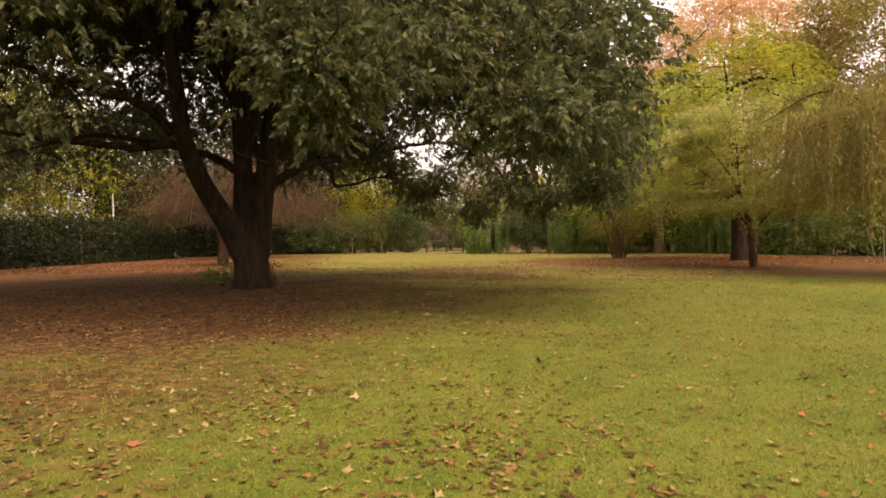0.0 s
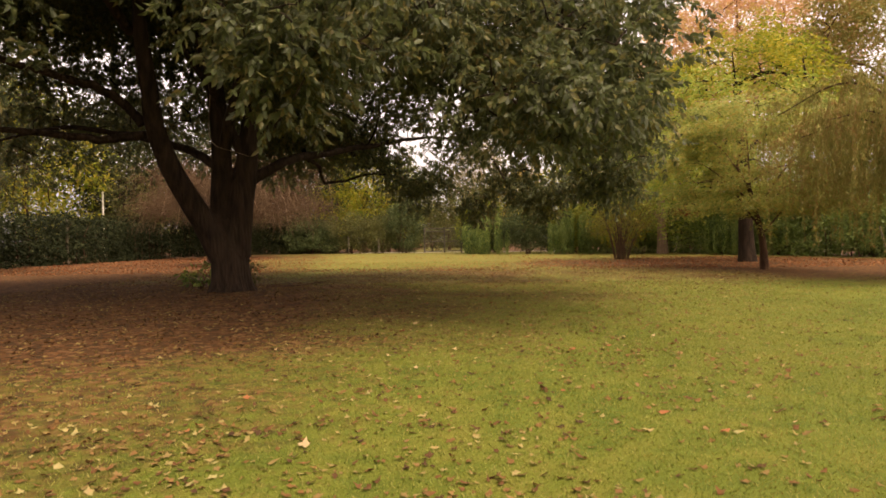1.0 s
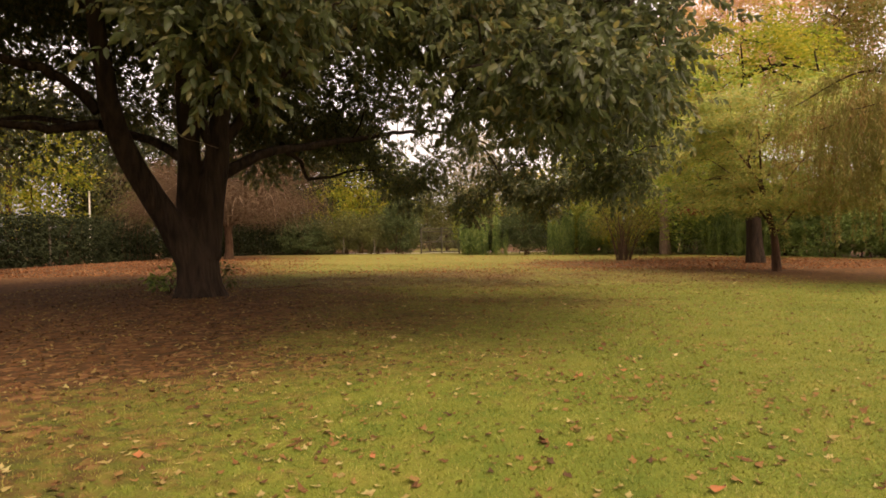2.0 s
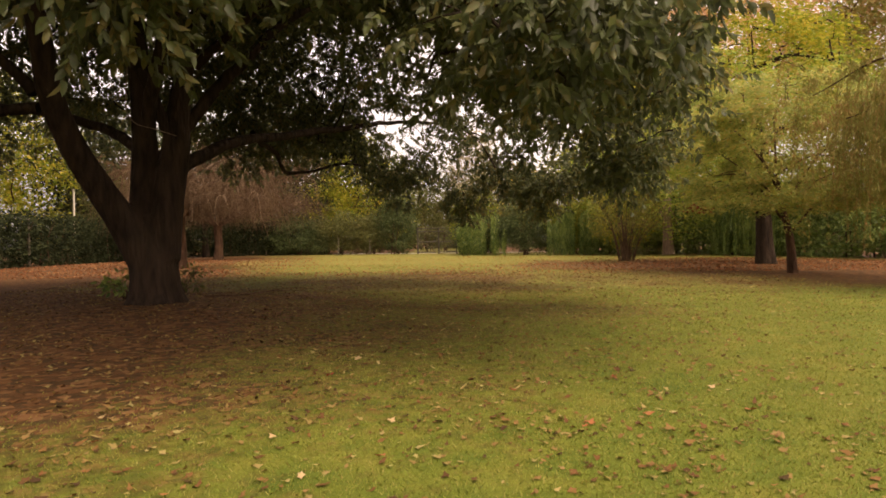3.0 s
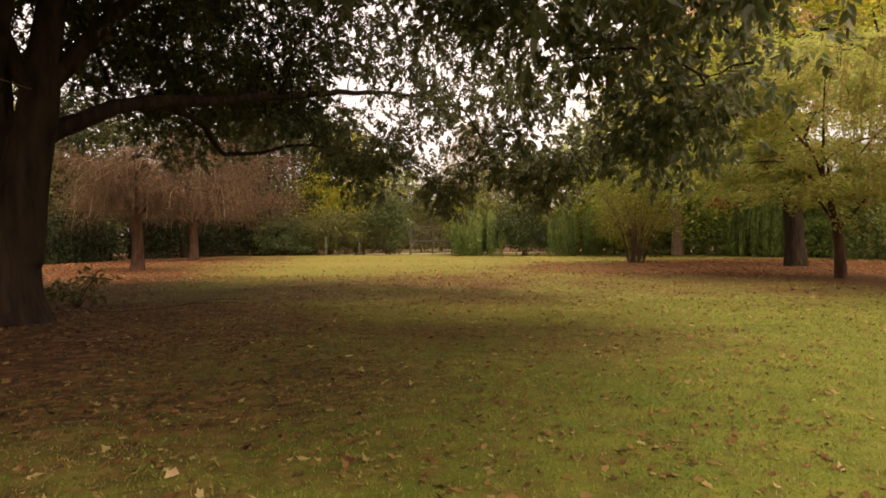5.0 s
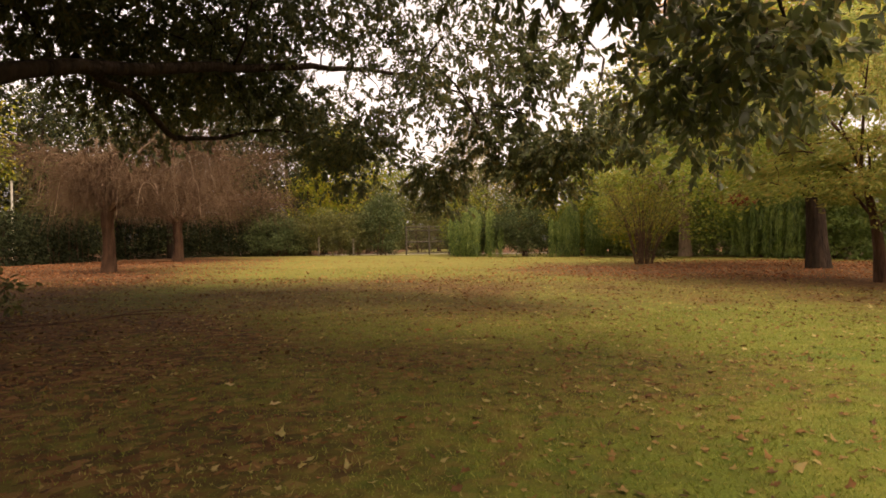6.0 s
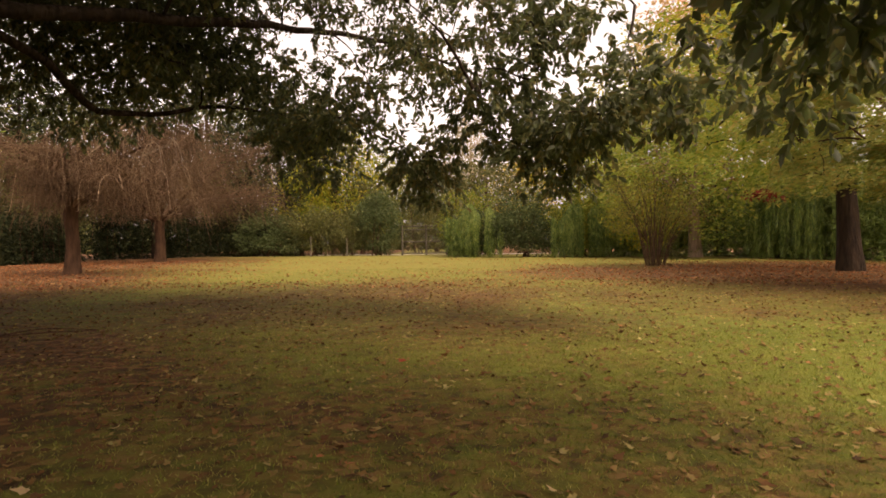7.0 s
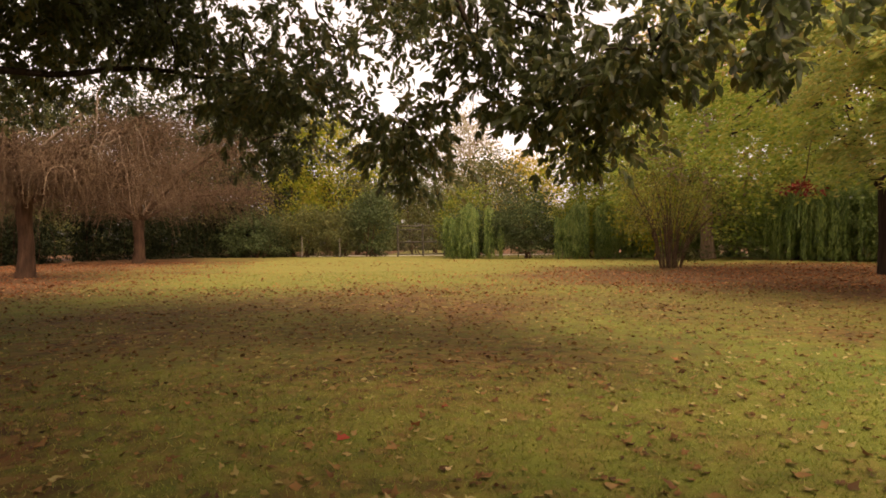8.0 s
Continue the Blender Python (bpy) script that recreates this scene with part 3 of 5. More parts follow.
def big_tree():
    tree = thing("evergreen_tree", BIG, "large old evergreen tree with dark forked trunk and broad low crown", "tree")
    # butt of the trunk, flared at the roots
    n, sides = 16, 28
    zz = np.linspace(-0.08, 1.55, n)
    a = np.linspace(0, 2 * np.pi, sides, endpoint=False)
    rr = 0.365 + 0.20 * np.exp(-(zz + 0.08) / 0.22) - 0.16 * np.clip((zz - 0.9) / 0.6, 0, 1)
    flute = 1 + 0.10 * np.sin(5 * a + 0.7)[None] * np.exp(-zz / 0.8)[:, None] + 0.05 * np.sin(3 * a)[None] + 0.015 * rng.standard_normal((n, sides))
    x = BIG[0] - 0.05 * zz[:, None] + rr[:, None] * flute * np.cos(a)[None] * 1.05
    y = BIG[1] + rr[:, None] * flute * np.sin(a)[None]
    v = np.stack([x, y, BIG[2] + zz[:, None] + 0 * x], -1).reshape(-1, 3)
    i, j = np.meshgrid(np.arange(n - 1), np.arange(sides), indexing="ij")
    j2 = (j + 1) % sides
    f = np.stack([i * sides + j, i * sides + j2, (i + 1) * sides + j2, (i + 1) * sides + j], -1).reshape(-1, 4)
    butt = capped((v, f), sides)
    limbs = [
        # leaning stem
        ([(-4.45, 14.4, 0.7), (-4.85, 14.2, 1.6), (-5.30, 13.75, 2.65), (-5.46, 13.4, 3.45), (-5.48, 13.2, 4.2), (-5.52, 13.0, 5.2), (-5.5, 12.8, 6.5), (-5.9, 12.5, 8.3)], [0.30, 0.25, 0.21, 0.185, 0.165, 0.14, 0.11, 0.06]),
        # upright stem
        ([(-4.5, 14.5, 0.9), (-4.58, 14.55, 1.8), (-4.6, 14.6, 3.0), (-4.7, 14.65, 4.4), (-5.0, 14.7, 6.0), (-4.9, 14.9, 8.2), (-5.2, 15.0, 10.0)], [0.32, 0.26, 0.21, 0.185, 0.155, 0.11, 0.05]),
        # stem that leans over the lawn
        ([(-4.3, 14.5, 0.9), (-4.2, 14.55, 1.9), (-4.08, 14.65, 2.8), (-4.02, 14.75, 3.7), (-3.8, 14.8, 4.9), (-3.2, 14.7, 6.6), (-2.6, 14.6, 8.6)], [0.31, 0.27, 0.24, 0.19, 0.14, 0.10, 0.05]),
        # long low branch over the lawn
        ([(-4.0, 14.7, 2.5), (-3.35, 15.5, 3.15), (-2.45, 17.0, 3.55), (-1.3, 18.7, 3.95), (-0.4, 20.2, 4.4), (1.0, 21.4, 4.5), (2.2, 22.0, 4.1)], [0.13, 0.10, 0.08, 0.06, 0.045, 0.03, 0.015]),
        # its sagging fork
        ([(-3.1, 15.9, 3.3), (-3.1, 17.4, 3.1), (-3.2, 18.7, 2.8), (-2.9, 19.7, 2.9), (-2.0, 20.9, 3.2), (-1.2, 22.0, 3.1)], [0.06, 0.052, 0.045, 0.038, 0.027, 0.012]),
        # branches of the leaning stem
        ([(-5.66, 13.4, 3.3), (-6.5, 13.3, 3.2), (-7.6, 13.0, 3.35), (-9.2, 12.6, 3.5), (-11.0, 12.4, 3.2)], [0.10, 0.08, 0.065, 0.045, 0.015]),
        ([(-5.66, 13.3, 3.5), (-6.3, 13.0, 4.05), (-7.4, 12.5, 4.4), (-9.0, 12.0, 4.9), (-11.0, 11.5, 4.6)], [0.10, 0.085, 0.07, 0.045, 0.015]),
        ([(-4.6, 14.6, 2.75), (-5.3, 14.8, 3.2), (-6.6, 15.1, 3.6), (-8.6, 15.6, 3.9), (-11.0, 16.2, 3.6)], [0.11, 0.09, 0.07, 0.05, 0.02]),
        # branches to the front
        ([(-4.6, 14.4, 4.2), (-4.0, 12.2, 5.0), (-3.0, 9.8, 4.6), (-1.9, 7.4, 3.2)], [0.11, 0.08, 0.05, 0.02]),
        ([(-5.7, 13.0, 5.2), (-5.9, 11.0, 6.0), (-5.6, 8.6, 5.6), (-5.2, 6.9, 4.6)], [0.10, 0.07, 0.05, 0.02]),
        ([(-4.6, 14.55, 2.9), (-4.05, 14.2, 4.4), (-3.4, 13.9, 5.8), (-3.0, 13.4, 7.6)], [0.13, 0.11, 0.09, 0.04]),
        ([(-4.1, 14.6, 3.0), (-4.5, 14.3, 4.3), (-5.0, 14.0, 5.6), (-5.2, 13.4, 7.2)], [0.11, 0.09, 0.07, 0.03]),
        # branches to the lawn side
        ([(-3.75, 14.8, 4.3), (-1.8, 13.9, 5.3), (0.8, 13.1, 4.9), (2.8, 12.6, 3.7), (3.7, 12.3, 2.8)], [0.085, 0.065, 0.045, 0.03, 0.012]),
        ([(-3.95, 14.75, 3.2), (-3.1, 15.1, 4.4), (-2.1, 15.7, 5.6), (-0.3, 16.6, 6.2), (2.0, 17.2, 5.2), (3.4, 17.2, 3.6)], [0.12, 0.10, 0.075, 0.05, 0.03, 0.012]),
        ([(-3.6, 14.8, 5.2), (-2.4, 12.6, 6.2), (-0.4, 10.6, 5.8), (1.2, 9.2, 4.6)], [0.10, 0.07, 0.05, 0.02]),
        ([(-4.8, 14.8, 5.0), (-5.2, 17.0, 5.6), (-6.0, 19.6, 5.2), (-6.6, 22.0, 4.2)], [0.11, 0.08, 0.05, 0.02]),
    ]
    nodes, fused = [], [butt]
    for pts, rad in limbs:
        path = smooth_path(pts, 6)
        if rad[0] < 0.2:
            bend = np.cumsum(rng.normal(0, 0.022, path.shape), 0)
            path = path + bend - bend[0]
        if rad[0] > 0.29:
            fused.append(capped(tube(path, rad, 14, 0.03), 14))
            nodes.append(path[len(path) // 3:])
            continue
        mesh_part("limb", tube(path, rad, 12 if rad[0] > 0.2 else 8, 0.04), M_BARK_DARK, tree, smooth=True)
        nodes.append(path[len(path) // 3:])
    trunk = mesh_part("trunk", join_vf(fused), M_BARK_DARK, tree, "dark brown furrowed trunk forking into three stems", True)
    fuse = trunk.modifiers.new("fuse", "REMESH")
    fuse.mode, fuse.voxel_size, fuse.use_smooth_shade = "VOXEL", 0.035, True
    ease = trunk.modifiers.new("ease", "SMOOTH")
    ease.iterations, ease.factor = 4, 0.5
    vine = smooth_path([(-4.66, 14.2, 4.3), (-4.7, 14.18, 3.5), (-4.55, 14.15, 3.2), (-4.2, 14.18, 3.08), (-3.9, 14.25, 2.98)], 6)
    mesh_part("vine", tube(vine, [0.008, 0.007, 0.006], 5), M_GREY_LIMB, tree, "thin pale dead vine hanging on the stems", True)
    nodes = np.vstack(nodes)
    # clump centres: a dome, hollow beneath, closed in front, open over the lawn's middle
    r = np.random.default_rng(5)
    p = np.zeros((0, 3))
    while len(p) < 3200:
        q = r.uniform([-14, 6.6, 2.0], [4.6, 24.0, 10.8], (9000, 3))
        x, y, z = q.T
        dx, dy = (x + 4.4) / np.where(x > -4.4, 8.3, 9.4), (y - 14.9) / 8.7
        rad = np.sqrt(dx ** 2 + dy ** 2) * (1 + 0.07 * field(q[:, :2], 0.9, 8))
        top = 10.5 * np.sqrt(np.clip(1 - rad ** 2, 0, 1)) + 1.5
        hollow = 4.3 - 2.3 * np.clip((rad - 0.45) / 0.5, 0, 1) ** 1.3
        hollow = hollow + 1.6 * np.clip((-5.2 - x) / 1.5, 0, 1) * np.clip((12.2 + x) / 1.0, 0, 1)
        hollow = np.where((y > 16.5) & (x < -1.2), np.maximum(hollow, 3.5), hollow)
        front = (y < 13) & (x > -3.2)
        hollow = np.where(front, 1.25 + 0.25 * y + 0.3 * (x < 0.4), hollow)
        ok = (rad < 1) & (z > hollow + 0.3 * field(q[:, :2], 1.6, 3)) & (z < top)
        keep = np.full(len(q), 0.8)
        keep[front] = 1.0
        heart = (x > -3.2) & (x < 2.1) & (y > 13) & (z < 6.2 + 0.5 * np.sin(x * 1.7))
        keep[heart] = np.where(x[heart] > 1.2, 0.35, 0.8)
        edge = (x >= 2.1) & (y > 13) & (z < 5.5)
        keep[edge] = 0.12
        keep[(x < -3.2) & (rad < 0.62) & (z < 7)] = 0.45
        keep[(z > 8) & (x < -3.2)] *= 0.6
        keep[(x < -6) & (z < 7)] *= 0.75
        # bunches and gaps
        bunch = field(q, 2.3, 41)
        ok &= np.where(heart, bunch > 0.02, np.where(edge, bunch > 0.0, (field(q, 1.25, 31) > -0.42) & (field(q, 2.8, 37) > -0.5)))
        # the forked stems stand clear
        bear = x / y
        ok &= ~((y < 14.2) & (bear < -0.31) & (bear > -0.82) & (z < 1.1 + 0.42 * y) & (r.uniform(0, 1, len(q)) < np.where(bear > -0.58, 0.985, 0.75)))
        ok &= ~((y < 11) & (np.abs(x + 0.2) < 0.55) & (z < 1.3 + 0.24 * y))
        ok &= r.uniform(0, 1, len(q)) < keep
        p = np.vstack([p, q[ok]])
    p = p[:3200]
    # hanging boughs: centre, spread, clumps
    boughs = [
        ((-1.4, 7.3, 2.95), (0.30, 0.32, 0.26), 28), ((-1.6, 7.6, 3.6), (0.32, 0.6, 0.35), 36), ((-0.95, 7.5, 3.35), (0.40, 0.5, 0.25), 26),
        ((1.6, 8.2, 2.6), (0.35, 0.4, 0.22), 34), ((1.2, 9.0, 3.3), (0.6, 0.6, 0.35), 46), ((2.3, 9.2, 3.4), (0.40, 0.6, 0.45), 44), ((0.4, 9.0, 3.5), (0.5, 0.5, 0.25), 26), ((2.5, 9.6, 4.5), (0.45, 0.7, 0.5), 46), ((2.6, 11.2, 5.4), (0.5, 0.8, 0.7), 42),
        ((3.3, 13.0, 2.2), (0.26, 0.45, 0.18), 18), ((3.4, 12.8, 2.9), (0.36, 0.7, 0.3), 26), ((2.95, 11.2, 3.1), (0.26, 0.6, 0.33), 28), ((2.7, 13.3, 3.0), (0.30, 0.5, 0.3), 16), ((3.75, 14.0, 2.1), (0.18, 0.3, 0.18), 10),
        ((2.9, 18.2, 2.15), (0.20, 0.4, 0.22), 28), ((3.15, 17.4, 2.5), (0.24, 0.4, 0.18), 18), ((3.75, 16.5, 2.6), (0.2, 0.4, 0.18), 14), ((2.2, 18.7, 2.9), (0.25, 0.4, 0.3), 24), ((1.8, 13.2, 3.7), (0.55, 0.5, 0.35), 40), ((2.7, 18.2, 3.8), (0.45, 0.6, 0.3), 30),
        ((1.12, 19.6, 2.4), (0.17, 0.35, 0.33), 16), ((1.05, 20.6, 2.0), (0.13, 0.3, 0.13), 8), ((0.0, 19.8, 3.1), (0.26, 0.5, 0.28), 20), ((-0.8, 21.0, 2.8), (0.30, 0.5, 0.28), 24),
        ((-1.5, 21.0, 3.7), (0.45, 0.6, 0.4), 30), ((-2.4, 19.6, 4.1), (0.65, 0.9, 0.4), 44), ((-3.4, 20.3, 4.6), (0.9, 0.8, 0.5), 40), ((0.9, 21.0, 4.2), (0.5, 0.5, 0.35), 16), ((-1.2, 19.0, 4.9), (0.7, 1.0, 0.5), 30), ((-0.4, 18.0, 5.6), (0.8, 1.0, 0.5), 26),
        ((-8.4, 18.2, 5.6), (0.9, 0.8, 0.9), 45), ((-9.6, 17.4, 4.6), (0.6, 0.7, 0.6), 20),
    ]
    hung = np.vstack([np.array(c) + np.clip(r.normal(0, 1, (k, 3)), -1.7, 1.7) * w for c, w, k in boughs])
    hung = hung[hung[:, 2] > 1.8]
    wood = np.vstack([p[r.permutation(len(p))[:650]], hung[::2]])
    twigs, _ = grow_branches(nodes, wood, 0.03, 0.005, 0.1, 4, 4.5)
    mesh_part("twig_mass", twigs, M_BARK_DARK, tree)
    high = p[:, 2] > 7.2
    clear = (p[:, 0] > -3.2) & ~high
    mesh_part("crown", clump_leaves(p[high], 52, 0.7, 0.26, 0.13, 0.5), M_EVERGREEN, tree, "upper crown of dark leaves")
    crown = mesh_part("crown", shoot_leaves(p[~clear & ~high], 12, 10, 0.36, 0.125, 0.058, 0.5), M_EVERGREEN, tree, "dense dark green glossy leaves")
    inner = clear & (p[:, 1] > 13)
    mesh_part("crown", shoot_leaves(p[clear & ~inner], 12, 11, 0.32, 0.108, 0.048, 0.6), M_EVERGREEN, tree, "front sprays of dark green leaves")
    mesh_part("crown", shoot_leaves(p[inner], 8, 9, 0.33, 0.092, 0.048, 0.4), M_EVERGREEN, tree, "thin inner sprays of dark leaves")
    mesh_part("crown", shoot_leaves(hung, 7, 10, 0.2, 0.108, 0.054, 0.35, True), M_EVERGREEN, tree, "hanging sprays of dark green leaves")
    # leaves that hang nearest over the way
    near = hung[(hung[:, 0] > 0.8) & (hung[:, 2] < 3.2) & (hung[:, 1] < 20)]
    me = near_leaf_mesh()
    if len(near):
        for i in range(280):
            c = near[i % len(near)] + r.normal(0, 0.2, 3) * [1, 1, 0.8]
            ob = new("leaf", me)
            ob.parent = crown
            ob.matrix_parent_inverse = Matrix.Translation(tree.location).inverted()
            ob.matrix_basis = pose(*c, r.normal(0, 30), 60 + r.normal(0, 28), r.uniform(0, 360)) @ Matrix.Scale(r.uniform(0.65, 1.0), 4)
    return tree


def near_leaf_mesh():
    """An oval pointed leaf with a folded midrib and a drooping tip, 10 cm long."""
    t = np.linspace(0, 1, 6)
    w = 0.024 * np.sin(np.pi * t ** 0.8) ** 0.8
    mid = np.stack([0.10 * t, 0 * t, -0.024 * t ** 2], 1)
    v = np.vstack([mid, mid + np.stack([0 * t, w, 0.35 * w], 1), mid + np.stack([0 * t, -w, 0.35 * w], 1)])
    f = [[i, i + 1, 7 + i, 6 + i] for i in range(5)] + [[i + 1, i, 12 + i, 13 + i] for i in range(5)]
    me = fast_mesh("leaf", v, f)
    me.materials.append(M_EVERGREEN)
    return me


big_tree()


def trunk_sprig(x, y, mat, label):
    at = (x, y, float(ground_z(x, y)) - 0.02)
    s = thing("leafy_sprig", at, label, "sapling", "shoots at the trunk")
    tips = np.array([(x + 0.30 * math.cos(k * 1.3), y + 0.25 * math.sin(k * 1.3), at[2] + 0.22 + 0.30 * ((k * 7) % 4) / 3) for k in range(9)])
    for t in tips:
        mesh_part("stem", tube(smooth_path([at, (np.array(at) + t) / 2 + [0, 0, 0.08], t], 4), [0.012, 0.005], 4), M_BARK_BROWN, s)
    mesh_part("foliage", clump_leaves(tips, 22, 0.16, 0.11, 0.055, 0.2, fine=True), mat, s)


trunk_sprig(-5.5, 15.6, M_CREEPER, "low fresh green shoot growing beside the old trunk")
trunk_sprig(-4.95, 16.9, M_OLIVE, "low brownish leafy shoot at the foot of the old trunk")


def fallen_branch():
    pts = [(-3.9, 15.4), (-3.4, 16.0), (-2.9, 16.7), (-2.5, 17.5)]
    path = smooth_path([(x, y, float(ground_z(x, y)) + 0.04 + 0.05 * (i == 2)) for i, (x, y) in enumerate(pts)], 6)
    b = thing("fallen_branch", tuple(path[0]), "thin dead branch lying on the grass", "branch")
    mesh_part("stick", tube(path, [0.017, 0.012, 0.006], 6, 0.05), M_BARK_BROWN, b)
    side = smooth_path([path[10], path[10] + [0.4, 0.3, 0.05], path[10] + [0.9, 0.4, 0.02]], 5)
    mesh_part("side_twig", tube(side, [0.009, 0.004], 5), M_BARK_BROWN, b)


fallen_branch()


# ---- other trees ----
def leafy_tree(name, x, y, height, crown_r, leaf_mat, bark, label, clumps=220, per=40, leaf=0.2, spread=0.8, trunk_r=0.3, crown_z=None, crown_h=None, gap=0.1, seed=1, lean=(0, 0), shell=0.45, category="tree", zmin=None, droop=0.4, group="", frond=0.0, upper=None):
    z0 = float(ground_z(x, y))
    if y > 35:
        per, leaf = int(per * 0.52), leaf * 1.35
    t = thing(name, (x, y, z0), label, category, group)
    crown_h = crown_h or height * 0.36
    crown_z = crown_z or height - crown_h
    top = np.array([x + lean[0], y + lean[1], z0 + height * 0.86])
    r = np.random.default_rng(seed)
    path = smooth_path([(x, y, z0 - 0.1), (x + lean[0] * 0.15 + r.normal(0, 0.05), y + lean[1] * 0.15, z0 + height * 0.2), (x + lean[0] * 0.5 + r.normal(0, 0.15), y + lean[1] * 0.5, z0 + height * 0.5), top], 7)
    tv, tf = tube(path, [trunk_r * 1.35, trunk_r * 1.02, trunk_r * 0.92, trunk_r * 0.75, trunk_r * 0.55, trunk_r * 0.35, 0.03], 12, 0.03)
    mesh_part("trunk", (tv, tf), bark, t, smooth=True)
    c = (x + lean[0], y + lean[1], z0 + crown_z)
    p = crown_points(c, (crown_r, crown_r, crown_h), clumps, gap, seed, shell, zmin)
    if frond:
        p = tiered(p, c, 0.95 * frond, seed)
    nodes = path[len(path) // 3:]
    for k in range(7):
        a = k * 2.4 + seed
        s = nodes[(k * 3) % len(nodes)]
        e = np.array(c) + [math.cos(a) * crown_r * 0.65, math.sin(a) * crown_r * 0.65, crown_h * (0.5 * math.sin(k * 1.7))]
        lp = smooth_path([s, (s + e) / 2 + [0, 0, 0.1 * crown_h], e], 5)
        mesh_part("limb", tube(lp, [trunk_r * 0.42, trunk_r * 0.25, 0.02], 6), bark, t, smooth=True)
        nodes = np.vstack([nodes, lp[2:]])
    tw, _ = grow_branches(nodes, p[: 130 if y < 48 else 45], trunk_r * 0.16 + 0.012, 0.008, 0.1, 3, 9.0)
    mesh_part("twig_mass", tw, bark, t)
    turned = p[:, 2] > c[2] + crown_h * (0.12 + 0.2 * field(p[:, :2], 0.9, seed)) if upper else np.zeros(len(p), bool)
    for pick, mat, note in ((~turned, leaf_mat, ""), (turned, upper, "yellowing upper leaves")):
        if pick.any():
            leaves = frond_leaves(p[pick], c, per, frond, leaf, leaf * 0.45) if frond else clump_leaves(p[pick], per, spread, leaf, leaf * 0.45, droop)
            mesh_part("crown", leaves, mat, t, note)
    return t


def compound_tree():
    """Slender tree with feathery leaves in flat sprays."""
    x, y = 11.2, 22.7
    z0 = float(ground_z(x, y))
    t = thing("ash_tree", (x, y, z0), "slender tree with pale yellow-green feathery leaves, leaves beneath", "tree")
    path = smooth_path([(x, y, z0 - 0.08), (x - 0.05, y, z0 + 0.9), (x - 0.2, y, z0 + 1.7), (x - 0.5, y - 0.1, z0 + 2.6), (x - 0.9, y, z0 + 3.6)], 6)
    mesh_part("trunk", tube(path, [0.16, 0.125, 0.10, 0.075, 0.045, 0.015], 10, 0.04), M_BARK_BROWN, t, smooth=True)
    nodes = path[8:]
    for k in range(9):
        a = k * 2.1
        s = nodes[(k * 2) % len(nodes)]
        e = np.array([x - 0.4 + math.cos(a) * 2.3, y + math.sin(a) * 2.1, z0 + 2.6 + 2.3 * ((k * 5) % 9) / 8])
        lp = smooth_path([s, (s + e) / 2 + [0, 0, 0.35], e], 5)
        mesh_part("limb", tube(lp, [0.04, 0.025, 0.01], 6), M_BARK_BROWN, t, smooth=True)
        nodes = np.vstack([nodes, lp[2:]])
    p = crown_points((x - 0.55, y - 0.1, z0 + 3.75), (3.2, 2.9, 2.1), 330, 0.5, 41, 0.45, z0 + 1.6)
    p = tiered(p, (x - 0.4, y), 0.85, 43)
    tw, _ = grow_branches(nodes, p[:200], 0.025, 0.006, 0.1, 3, 4)
    mesh_part("twig_mass", tw, M_BARK_BROWN, t)
    leaves = frond_leaves(p, (x - 0.4, y, z0 + 3), 135, 0.66, 0.13, 0.048, 0.45, 0.45)
    mesh_part("crown", leaves, M_ASH, t, "sprays of pale feathery leaves")


compound_tree()


